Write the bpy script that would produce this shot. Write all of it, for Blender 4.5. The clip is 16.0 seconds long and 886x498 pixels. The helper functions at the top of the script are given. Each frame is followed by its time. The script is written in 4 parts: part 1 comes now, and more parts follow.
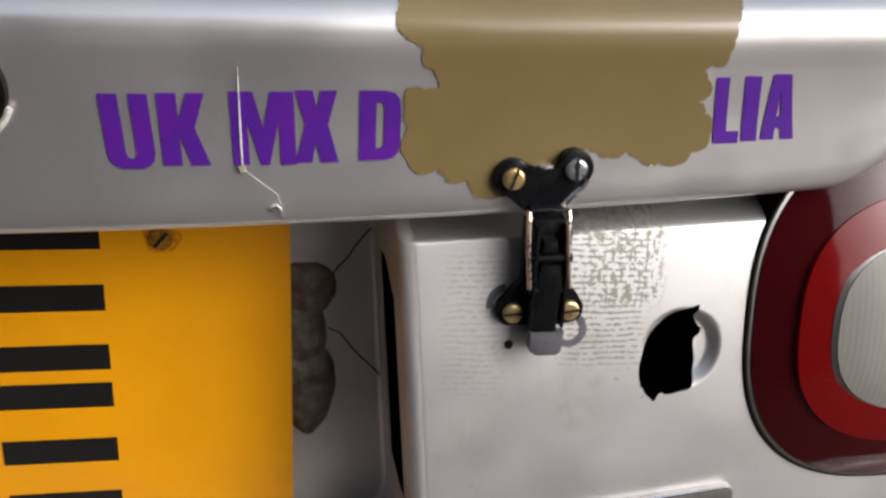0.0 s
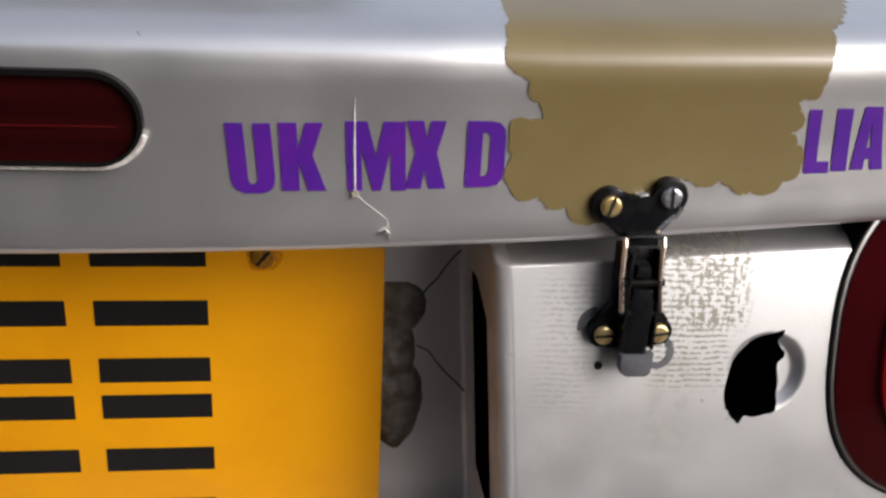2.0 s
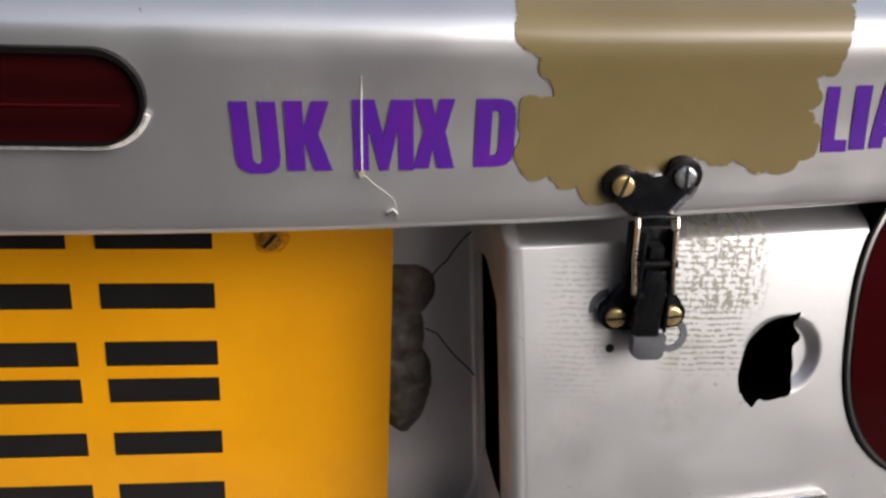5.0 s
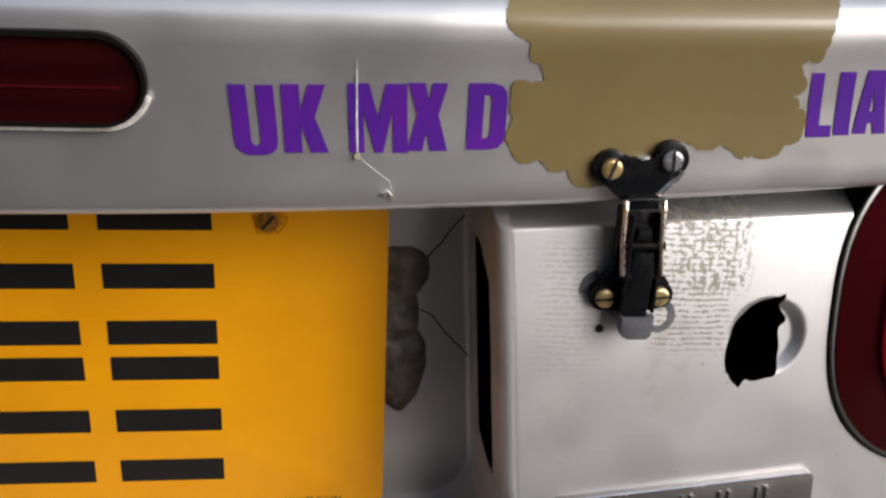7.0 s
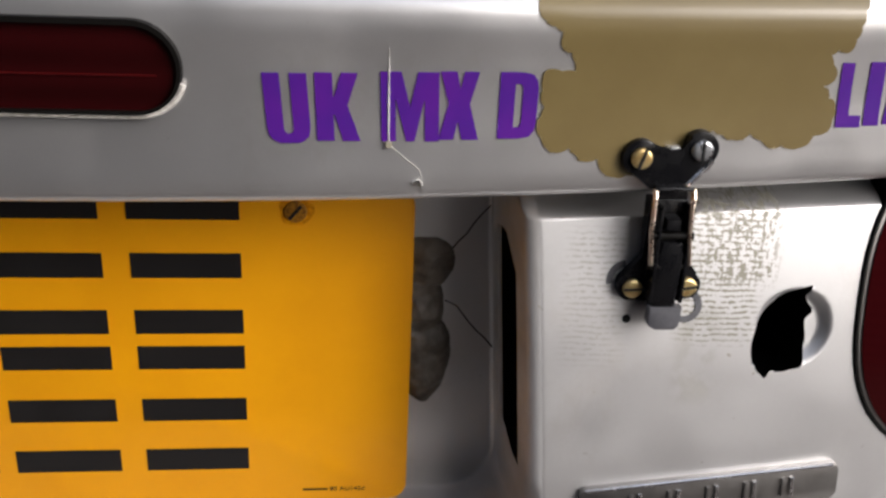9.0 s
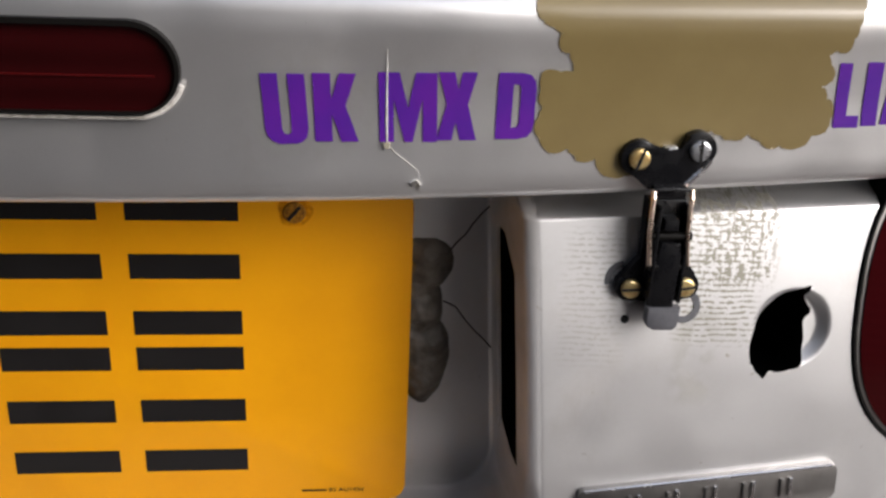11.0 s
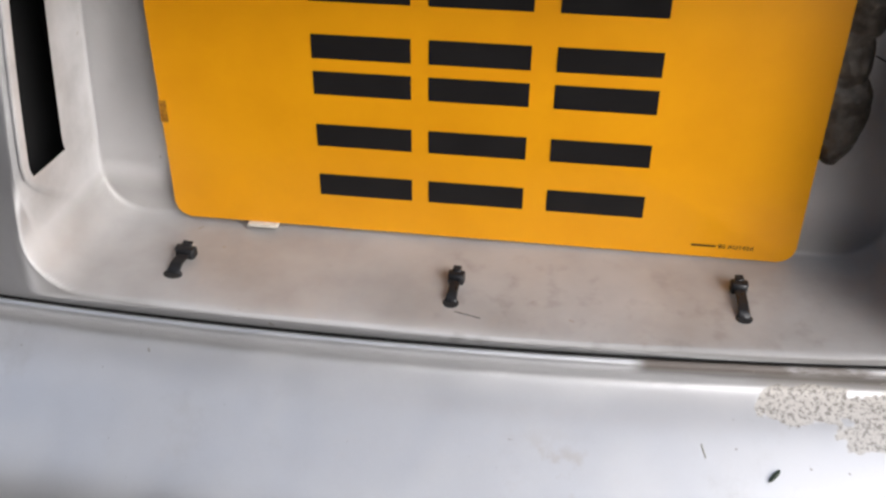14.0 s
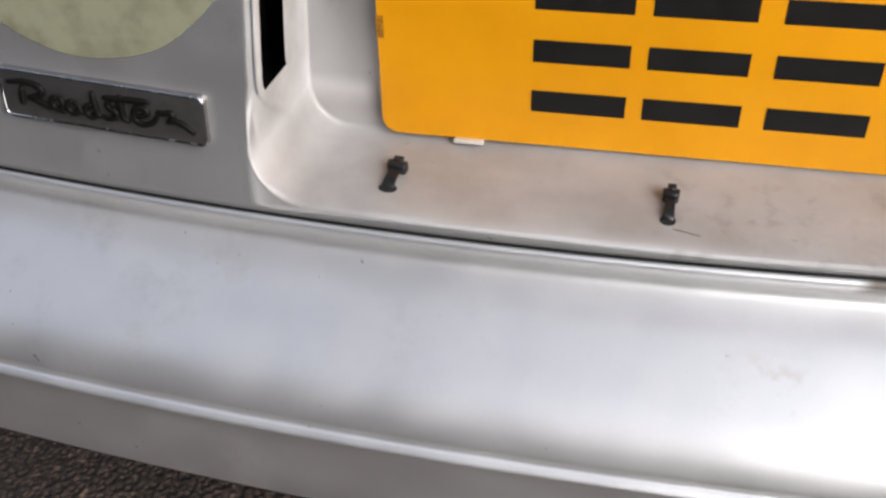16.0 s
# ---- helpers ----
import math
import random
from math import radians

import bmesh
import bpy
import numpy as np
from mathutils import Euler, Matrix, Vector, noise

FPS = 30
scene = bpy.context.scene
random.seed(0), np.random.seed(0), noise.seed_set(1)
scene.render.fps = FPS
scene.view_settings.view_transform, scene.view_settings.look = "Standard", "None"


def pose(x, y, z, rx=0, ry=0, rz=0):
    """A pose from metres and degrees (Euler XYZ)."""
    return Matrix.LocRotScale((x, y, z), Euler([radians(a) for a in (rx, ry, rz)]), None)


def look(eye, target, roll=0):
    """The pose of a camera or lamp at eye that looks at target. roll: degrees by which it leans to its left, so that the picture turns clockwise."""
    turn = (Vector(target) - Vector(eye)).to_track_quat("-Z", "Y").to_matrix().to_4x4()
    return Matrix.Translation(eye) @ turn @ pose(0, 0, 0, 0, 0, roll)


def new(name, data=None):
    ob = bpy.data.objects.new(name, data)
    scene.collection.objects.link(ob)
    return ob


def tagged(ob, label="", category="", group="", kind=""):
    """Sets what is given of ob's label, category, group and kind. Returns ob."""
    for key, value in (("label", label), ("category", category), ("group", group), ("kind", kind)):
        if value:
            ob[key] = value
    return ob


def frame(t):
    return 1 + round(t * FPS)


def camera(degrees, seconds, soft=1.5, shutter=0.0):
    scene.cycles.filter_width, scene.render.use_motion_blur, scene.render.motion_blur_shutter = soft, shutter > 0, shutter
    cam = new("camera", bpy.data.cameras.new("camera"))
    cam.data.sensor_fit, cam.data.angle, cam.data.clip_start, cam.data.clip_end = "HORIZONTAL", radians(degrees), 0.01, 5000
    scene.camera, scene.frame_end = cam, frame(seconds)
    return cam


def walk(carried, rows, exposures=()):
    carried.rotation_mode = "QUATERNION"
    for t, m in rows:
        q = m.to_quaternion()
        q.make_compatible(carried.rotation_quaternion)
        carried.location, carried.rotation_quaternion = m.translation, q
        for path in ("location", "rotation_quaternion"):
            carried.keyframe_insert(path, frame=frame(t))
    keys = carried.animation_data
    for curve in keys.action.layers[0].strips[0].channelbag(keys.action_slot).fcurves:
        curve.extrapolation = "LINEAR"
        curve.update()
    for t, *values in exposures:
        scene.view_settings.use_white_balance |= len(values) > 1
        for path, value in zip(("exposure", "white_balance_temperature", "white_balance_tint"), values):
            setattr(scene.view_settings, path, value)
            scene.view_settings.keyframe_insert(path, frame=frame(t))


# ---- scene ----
cam = camera(51.3, 16.0, 2.6)
PATH = [
    (0, (0.184, -0.436, 0.831), (0.52, 1.405, 0.126), 2.9),
    (0.5, (0.177, -0.434, 0.831), (0.494, 1.405, 0.111), 3.1),
    (1, (0.174, -0.437, 0.831), (0.479, 1.41, 0.128), 3.1),
    (1.5, (0.167, -0.443, 0.834), (0.44, 1.413, 0.14), 2.8),
    (2, (0.156, -0.446, 0.839), (0.408, 1.418, 0.159), 2.8),
    (2.5, (0.149, -0.442, 0.842), (0.383, 1.425, 0.164), 2.9),
    (3, (0.142, -0.441, 0.837), (0.365, 1.422, 0.145), 2.8),
    (3.5, (0.143, -0.441, 0.838), (0.363, 1.419, 0.137), 2.7),
    (4, (0.149, -0.439, 0.834), (0.372, 1.421, 0.134), 2.5),
    (6.5, (0.16, -0.448, 0.837), (0.394, 1.399, 0.105), 2.6),
    (7, (0.16, -0.452, 0.835), (0.386, 1.396, 0.105), 2.7),
    (7.5, (0.159, -0.455, 0.836), (0.382, 1.393, 0.106), 2.7),
    (8, (0.158, -0.458, 0.835), (0.383, 1.391, 0.107), 2.7),
    (8.5, (0.156, -0.457, 0.834), (0.372, 1.391, 0.1), 2.6),
    (9, (0.15, -0.454, 0.831), (0.361, 1.395, 0.098), 2.7),
    (11.5, (0.151, -0.455, 0.83), (0.361, 1.396, 0.102), 2.6),
    (12, (0.15, -0.456, 0.826), (0.358, 1.394, 0.096), 2.3),
    (12.5, (0.142, -0.459, 0.82), (0.305, 1.371, 0.029), 2.0),
    (13, (0.096, -0.46, 0.802), (0.113, 1.323, -0.103), 3.6),
    (13.5, (0.077, -0.466, 0.793), (-0.035, 1.257, -0.216), 1.9),
    (14, (0.043, -0.484, 0.781), (-0.184, 1.207, -0.262), 0.6),
    (14.5, (0.016, -0.495, 0.776), (-0.219, 1.172, -0.304), 1.4),
    (15, (0.001, -0.504, 0.774), (-0.301, 1.128, -0.342), -0.1),
    (15.5, (-0.028, -0.511, 0.772), (-0.363, 1.111, -0.349), -0.9),
    (16, (-0.04, -0.509, 0.778), (-0.397, 1.075, -0.39), -1.2),
]
walk(cam, [(t, look(eye, target, roll)) for t, eye, target, roll in PATH], [(0, -1.13, 6150, 12), (4, -1.08, 6150, 12), (6.5, -1.17, 6150, 12), (12.5, -0.98, 6050, 12), (13.5, -0.92, 5900, 11), (14, -1.02, 5950, 11), (14.5, -0.86, 5950, 11), (15, -0.82, 5950, 11), (16, -0.9, 6000, 11)])

# ---- light ----
SUN = Vector((0.68, -0.57, 0.52)).normalized()
world = bpy.data.worlds.new("sky")
scene.world = world
world.use_nodes = True
wn, wl = world.node_tree.nodes, world.node_tree.links
sky = wn.new("ShaderNodeTexSky")
sky.sky_type, sky.sun_disc = "NISHITA", False
sky.sun_elevation, sky.sun_rotation = math.asin(SUN.z), math.atan2(SUN.x, SUN.y)
sky.air_density, sky.dust_density = 1.0, 6.0
pale = wn.new("ShaderNodeHueSaturation")
pale.inputs["Saturation"].default_value = 0.48
wl.new(sky.outputs[0], pale.inputs["Color"])
wl.new(pale.outputs[0], wn["Background"].inputs["Color"])
wn["Background"].inputs["Strength"].default_value = 0.50
sun = new("sun", bpy.data.lights.new("sun", "SUN"))
sun.data.energy, sun.data.angle, sun.data.color = 0.62, radians(60), (1.0, 0.97, 0.93)
sun.matrix_world = look(SUN * 8, (0, 0, 0))


# ---- materials ----
class Mat:
    """A node material with short helpers."""

    def __init__(self, name, color=(0.5, 0.5, 0.5), rough=0.5, metal=0.0, coat=0.0):
        self.m = bpy.data.materials.new(name)
        self.m.use_nodes = True
        self.n, self.l = self.m.node_tree.nodes, self.m.node_tree.links
        self.b = self.n["Principled BSDF"]
        self.b.inputs["Base Color"].default_value = (*color, 1)
        self.b.inputs["Roughness"].default_value = rough
        self.b.inputs["Metallic"].default_value = metal
        self.b.inputs["Coat Weight"].default_value = coat
        self.b.inputs["Coat Roughness"].default_value = 0.08
        self.co = self.n.new("ShaderNodeTexCoord").outputs["Object"]

    def put(self, value, socket):
        if isinstance(value, (int, float)):
            socket.default_value = value
        elif isinstance(value, tuple):
            socket.default_value = (*value, 1) if len(value) == 3 and len(socket.default_value) == 4 else value
        else:
            self.l.new(value, socket)

    def noise(self, scale, detail=4, stretch=(1, 1, 1), rough=0.55, shift=(0, 0, 0)):
        mp = self.n.new("ShaderNodeMapping")
        mp.inputs["Scale"].default_value, mp.inputs["Location"].default_value = stretch, shift
        self.l.new(self.co, mp.inputs["Vector"])
        t = self.n.new("ShaderNodeTexNoise")
        t.inputs["Scale"].default_value, t.inputs["Detail"].default_value = scale, detail
        t.inputs["Roughness"].default_value = rough
        self.l.new(mp.outputs[0], t.inputs["Vector"])
        return t.outputs[0]

    def math(self, op, a, b=0.0, clamp=False):
        t = self.n.new("ShaderNodeMath")
        t.operation, t.use_clamp = op, clamp
        self.put(a, t.inputs[0])
        self.put(b, t.inputs[1])
        return t.outputs[0]

    def ramp(self, v, lo, hi, a=0.0, b=1.0):
        t = self.n.new("ShaderNodeMapRange")
        t.interpolation_type = "SMOOTHSTEP"
        for s, x in zip(("Value", "From Min", "From Max", "To Min", "To Max"), (v, lo, hi, a, b)):
            self.put(x, t.inputs[s])
        return t.outputs[0]

    def axis(self, k):
        t = self.n.new("ShaderNodeSeparateXYZ")
        self.l.new(self.co, t.inputs[0])
        return t.outputs[k]

    def window(self, x0, x1, z0, z1, soft):
        """1 within a stretch of x and z, fading out over soft metres."""
        x, z = self.axis(0), self.axis(2)
        a = self.math("MULTIPLY", self.ramp(x, x0, x0 + soft), self.ramp(x, x1 - soft, x1, 1.0, 0.0))
        b = self.math("MULTIPLY", self.ramp(z, z0, z0 + soft), self.ramp(z, z1 - soft, z1, 1.0, 0.0))
        return self.math("MULTIPLY", a, b)

    def mix(self, f, a, b):
        t = self.n.new("ShaderNodeMix")
        t.data_type = "RGBA"
        self.put(f, t.inputs[0])
        self.put(a, t.inputs[6])
        self.put(b, t.inputs[7])
        return t.outputs[2]

    def color(self, v):
        self.put(v, self.b.inputs["Base Color"])
        return self

    def rough(self, v):
        self.put(v, self.b.inputs["Roughness"])
        return self

    def bump(self, h, strength=0.2, dist=0.001):
        t = self.n.new("ShaderNodeBump")
        t.inputs["Strength"].default_value, t.inputs["Distance"].default_value = strength, dist
        self.l.new(h, t.inputs["Height"])
        self.l.new(t.outputs[0], self.b.inputs["Normal"])
        return self


SILVER, SILVER_D, PRIMER = (0.72, 0.715, 0.715), (0.66, 0.655, 0.655), (0.30, 0.285, 0.21)
GRIME = (0.085, 0.062, 0.042)


def silver(name, dull=0.38):
    """Worn metallic silver paint: flake, faint mottling and a thin coat."""
    m = Mat(name, SILVER, 0.42, 0.86, 0.2)
    m.b.inputs["Coat Roughness"].default_value = 0.2
    flake = m.noise(1800, 2)
    cloud = m.noise(9, 5)
    base = m.mix(m.ramp(cloud, 0.35, 0.7), SILVER, SILVER_D)
    base = m.mix(m.ramp(flake, 0.55, 0.75, 0.0, 0.25), base, (0.85, 0.85, 0.85))
    grub = m.math("MULTIPLY", m.ramp(m.noise(24, 7, (1, 1, 0.7), 0.65, (5, 2, 3)), 0.50, 0.78, 0.0, 0.3), m.ramp(m.noise(7, 3, (1, 1, 1), 0.5, (1, 7, 2)), 0.42, 0.62))
    base = m.mix(grub, base, (0.40, 0.37, 0.33))
    wipe = m.noise(1.0, 4, (14, 14, 240), 0.6)
    m.rough(m.math("ADD", m.ramp(m.noise(30, 5), 0.3, 0.75, dull, dull + 0.08), m.math("ADD", m.math("MULTIPLY", wipe, 0.05), m.math("MULTIPLY", grub, 0.25))))
    m.bump(m.noise(420, 3), 0.05, 0.0004)
    return m, base


lid_paint, base = silver("lid_paint", 0.31)
specks = lid_paint.ramp(lid_paint.noise(260, 2, (1, 1, 1), 0.5, (3, 1, 7)), 0.76, 0.80)
lid_paint.color(lid_paint.mix(specks, base, (0.33, 0.30, 0.26)))

panel_paint, base = silver("panel_paint")
p = panel_paint
wander = p.noise(60, 3, (1, 1, 1), 0.5, (1, 0, 2))
phase = p.math("ADD", p.math("MULTIPLY", p.axis(2), 2200.0), p.math("ADD", p.math("MULTIPLY", p.axis(0), 90.0), p.math("MULTIPLY", wander, 7.0)))
rows = p.math("SINE", phase)
dash = p.noise(1.0, 3, (300, 1, 420), 0.6)
row_mark = p.ramp(p.math("ADD", p.math("MULTIPLY", rows, 0.16), dash), 0.56, 0.63)
cols = p.noise(1.0, 3, (480, 1, 90), 0.6, (4, 0, 9))
patchy = p.ramp(p.noise(30, 3, (1, 1, 1), 0.5, (2, 0, 5)), 0.28, 0.50)
left_area = p.math("MULTIPLY", p.window(0.248, 0.290, 0.612, 0.690, 0.014), p.math("MULTIPLY", patchy, 0.42))
right_area = p.window(0.306, 0.356, 0.622, 0.702, 0.010)
mark = p.math("MULTIPLY", row_mark, p.math("MAXIMUM", left_area, right_area))
ghost = p.math("MULTIPLY", p.window(0.316, 0.364, 0.652, 0.706, 0.009), p.ramp(p.math("ADD", p.math("MULTIPLY", cols, 0.5), p.math("MULTIPLY", dash, 0.5)), 0.50, 0.55))
lump = p.math("MULTIPLY", p.window(0.306, 0.338, 0.590, 0.650, 0.012), p.ramp(p.noise(60, 3), 0.40, 0.60, 0.0, 0.35))
mark = p.math("MAXIMUM", p.math("MAXIMUM", mark, ghost), lump)
base = p.mix(p.math("MULTIPLY", mark, 0.95), base, (0.27, 0.255, 0.20))
# dust on the recess ledge, laid on heavier to stand in for shade there
dust_shade = p.math("MULTIPLY", p.math("MULTIPLY", p.window(-0.262, 0.262, 0.30, 0.90, 0.02), p.math("MULTIPLY", p.ramp(p.axis(2), 0.4715, 0.4780), p.ramp(p.axis(2), 0.500, 0.535, 1.0, 0.0))), p.ramp(p.noise(14, 6), 0.30, 0.75, 0.62, 0.85))
# side walls coloured dull grey-brown to put out the plate's orange reflection
for k, x0, x1 in ((1, 0.2320, 0.2455), (-1, -0.2450, -0.2360)):
    across = p.math("SUBTRACT", p.axis(0), p.math("MULTIPLY", p.math("SUBTRACT", 0.61, p.axis(2)), 0.07 * k))
    cheek_dull = p.math("MULTIPLY", p.ramp(across, x0, x0 + 0.002), p.ramp(across, x1 - 0.002, x1 + 0.002, 1.0, 0.0))
    cheek_dull = p.math("MULTIPLY", cheek_dull, p.ramp(p.noise(26, 5), 0.30, 0.75, 0.45, 0.75))
    dust_shade = p.math("MAXIMUM", dust_shade, p.math("MULTIPLY", cheek_dull, p.ramp(p.axis(2), 0.49, 0.52)))
base = p.mix(dust_shade, base, (0.215, 0.20, 0.185))
grub = p.math("MULTIPLY", p.window(-0.02, 0.20, 0.466, 0.490, 0.006), p.ramp(p.noise(75, 4, (1, 1, 1), 0.5, (6, 0, 3)), 0.50, 0.75, 0.0, 0.3))
base = p.mix(grub, base, (0.12, 0.10, 0.085))
spots = p.ramp(p.noise(120, 3, (1, 1, 1), 0.5, (8, 2, 1)), 0.72, 0.78, 0.0, 0.7)
base = p.mix(spots, base, (0.28, 0.24, 0.18))
p.color(base)
p.put(p.ramp(p.math("MAXIMUM", p.math("MULTIPLY", mark, 0.6), dust_shade), 0.05, 0.5, 0.86, 0.12), p.b.inputs["Metallic"])

bumper_paint, base = silver("bumper_paint", 0.42)
p = bumper_paint
seam_dirt = p.math("MULTIPLY", p.window(0.09, 0.60, 0.449, 0.510, 0.012), p.ramp(p.noise(55, 5, (0.5, 1, 1.4)), 0.20, 0.46, 0.15, 0.9))
edge_wave = p.noise(42, 4, (1, 1, 1), 0.5, (0.8, 0, 0.3))
area = p.window(0.150, 0.62, 0.421, 0.4660, 0.024)
peel = p.ramp(p.math("ADD", area, p.math("MULTIPLY", p.math("SUBTRACT", edge_wave, 0.5), 2.4)), 0.62, 0.70)
speck = p.ramp(p.noise(420, 5, (1, 1, 1), 0.7), 0.46, 0.62)
stain = p.math("MULTIPLY", p.window(0.02, 0.085, 0.400, 0.432, 0.018), p.ramp(p.noise(48, 4), 0.50, 0.64, 0.0, 0.45))
base = p.mix(seam_dirt, base, GRIME)
base = p.mix(p.math("MULTIPLY", peel, 0.9), base, p.mix(speck, (0.54, 0.51, 0.47), (0.19, 0.17, 0.145)))
base = p.mix(stain, base, (0.45, 0.36, 0.24))
scuff = p.ramp(p.noise(150, 2, (1, 1, 1), 0.5, (1, 5, 2)), 0.745, 0.79, 0.0, 0.7)
base = p.mix(scuff, base, (0.30, 0.26, 0.22))
p.color(base)
p.put(p.ramp(p.math("MAXIMUM", seam_dirt, peel), 0.1, 0.9, 0.86, 0.05), p.b.inputs["Metallic"])

yellow = Mat("plate_yellow", (0.86, 0.40, 0.0), 0.35, 0.0, 0.08)
yellow.b.inputs["Specular IOR Level"].default_value = 0.3
yellow.color(yellow.mix(yellow.ramp(yellow.noise(14, 4), 0.35, 0.7), (0.77, 0.335, 0.0), (0.71, 0.300, 0.0)))
yellow.bump(yellow.noise(90, 3), 0.04, 0.0005)
black_ink = Mat("plate_black", (0.012, 0.011, 0.011), 0.45, 0.0, 0.05)
black_ink.b.inputs["Specular IOR Level"].default_value = 0.25
black_ink.rough(black_ink.ramp(black_ink.noise(60, 4), 0.3, 0.7, 0.28, 0.5))
purple = Mat("purple_vinyl", (0.085, 0.012, 0.27), 0.32, 0.0, 0.3)
purple.color(purple.mix(purple.ramp(purple.noise(40, 3), 0.3, 0.7), (0.10, 0.012, 0.27), (0.072, 0.012, 0.25)))
olive = Mat("olive_paint", (0.17, 0.125, 0.045), 0.42, 0.0, 0.4)
olive.color(olive.mix(olive.ramp(olive.noise(18, 5), 0.3, 0.7), (0.185, 0.138, 0.05), (0.16, 0.116, 0.04)))
olive.bump(olive.noise(300, 3), 0.06, 0.0004)
filler_mat = Mat("putty", (0.12, 0.105, 0.085), 0.56)
filler_mat.color(filler_mat.mix(filler_mat.ramp(filler_mat.noise(110, 5), 0.35, 0.7), (0.115, 0.095, 0.075), (0.05, 0.04, 0.03)))
filler_mat.bump(filler_mat.noise(220, 4), 0.5, 0.002)
primer = Mat("bare_primer", PRIMER, 0.65)
primer.color(primer.mix(primer.ramp(primer.noise(160, 4), 0.35, 0.7), (0.36, 0.33, 0.25), (0.24, 0.22, 0.16)))
scratch_white = Mat("scratch", (0.62, 0.60, 0.56), 0.55)
scratch_white.color(scratch_white.mix(scratch_white.ramp(scratch_white.noise(300, 3), 0.4, 0.65), (0.68, 0.66, 0.62), (0.45, 0.43, 0.39)))
crack_grey = Mat("crack_grey", (0.55, 0.54, 0.52), 0.5, 0.3)
crack_grey.color(crack_grey.mix(crack_grey.noise(300, 3), (0.62, 0.61, 0.59), (0.42, 0.40, 0.37)))
pale_disc = Mat("residue", (0.42, 0.42, 0.30), 0.55)
pale_disc.color(pale_disc.mix(pale_disc.ramp(pale_disc.noise(45, 5), 0.4, 0.72), (0.27, 0.27, 0.18), (0.18, 0.17, 0.11)))
black_plastic = Mat("black_plastic", (0.012, 0.012, 0.013), 0.32)
black_plastic.b.inputs["Specular IOR Level"].default_value = 0.28
black_plastic.rough(black_plastic.ramp(black_plastic.noise(200, 3), 0.3, 0.7, 0.25, 0.5))
black_paint = Mat("black_enamel", (0.006, 0.006, 0.007), 0.25, 0.0, 0.1)
black_paint.b.inputs["Specular IOR Level"].default_value = 0.22
black_paint.rough(black_paint.ramp(black_paint.noise(120, 4), 0.3, 0.7, 0.15, 0.4))
rubber = Mat("rubber", (0.006, 0.0055, 0.005), 0.5)
rubber.b.inputs["Specular IOR Level"].default_value = 0.12
rubber.bump(rubber.noise(400, 3), 0.2, 0.0005)
# near-black colour that stands in for shade inside holes, slots and cracks
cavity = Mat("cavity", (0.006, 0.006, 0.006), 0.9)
grey_tab = Mat("grey_tab", (0.10, 0.10, 0.11), 0.5)
grey_tab.color(grey_tab.mix(grey_tab.ramp(grey_tab.noise(150, 4), 0.3, 0.7), (0.11, 0.11, 0.12), (0.075, 0.075, 0.085)))
brass = Mat("brass", (0.9, 0.7, 0.34), 0.38, 1.0)
brass.color(brass.mix(brass.ramp(brass.noise(250, 4), 0.35, 0.7), (0.95, 0.76, 0.38), (0.72, 0.50, 0.20)))
zinc = Mat("zinc", (0.62, 0.64, 0.67), 0.3, 1.0)
zinc.rough(zinc.ramp(zinc.noise(300, 3), 0.3, 0.7, 0.22, 0.42))
copper_wire = Mat("bail_wire", (0.80, 0.66, 0.55), 0.25, 1.0)
copper_wire.rough(copper_wire.ramp(copper_wire.noise(300, 3), 0.3, 0.7, 0.2, 0.4))
badge_metal = Mat("badge_metal", (0.36, 0.35, 0.34), 0.3, 0.9)
badge_metal.rough(badge_metal.ramp(badge_metal.noise(150, 4), 0.3, 0.7, 0.28, 0.34))
badge_metal.color(badge_metal.mix(badge_metal.ramp(badge_metal.noise(60, 4), 0.4, 0.7), (0.30, 0.29, 0.28), (0.25, 0.24, 0.23)))
chrome = Mat("chrome", (0.75, 0.75, 0.76), 0.15, 1.0)
chrome.rough(chrome.ramp(chrome.noise(200, 3), 0.3, 0.7, 0.1, 0.3))
brown_cap = Mat("screw_cap", (0.16, 0.075, 0.012), 0.5)
brown_cap.b.inputs["Specular IOR Level"].default_value = 0.2
brown_cap.color(brown_cap.mix(brown_cap.ramp(brown_cap.noise(500, 4), 0.3, 0.7), (0.42, 0.19, 0.012), (0.15, 0.06, 0.01)))
rust_yellow = Mat("rust_stain", (0.50, 0.20, 0.005), 0.45)
rust_yellow.b.inputs["Specular IOR Level"].default_value = 0.15
rust_yellow.color(rust_yellow.mix(rust_yellow.ramp(rust_yellow.noise(320, 4), 0.3, 0.7), (0.75, 0.31, 0.0), (0.42, 0.15, 0.004)))
white_pad = Mat("white_pad", (0.62, 0.58, 0.50), 0.6)
white_pad.color(white_pad.mix(white_pad.noise(200, 3), (0.66, 0.62, 0.54), (0.5, 0.46, 0.4)))
leaf_green = Mat("leaf_green", (0.025, 0.035, 0.022), 0.5)
leaf_green.color(leaf_green.mix(leaf_green.noise(400, 3), (0.03, 0.045, 0.026), (0.015, 0.02, 0.013)))


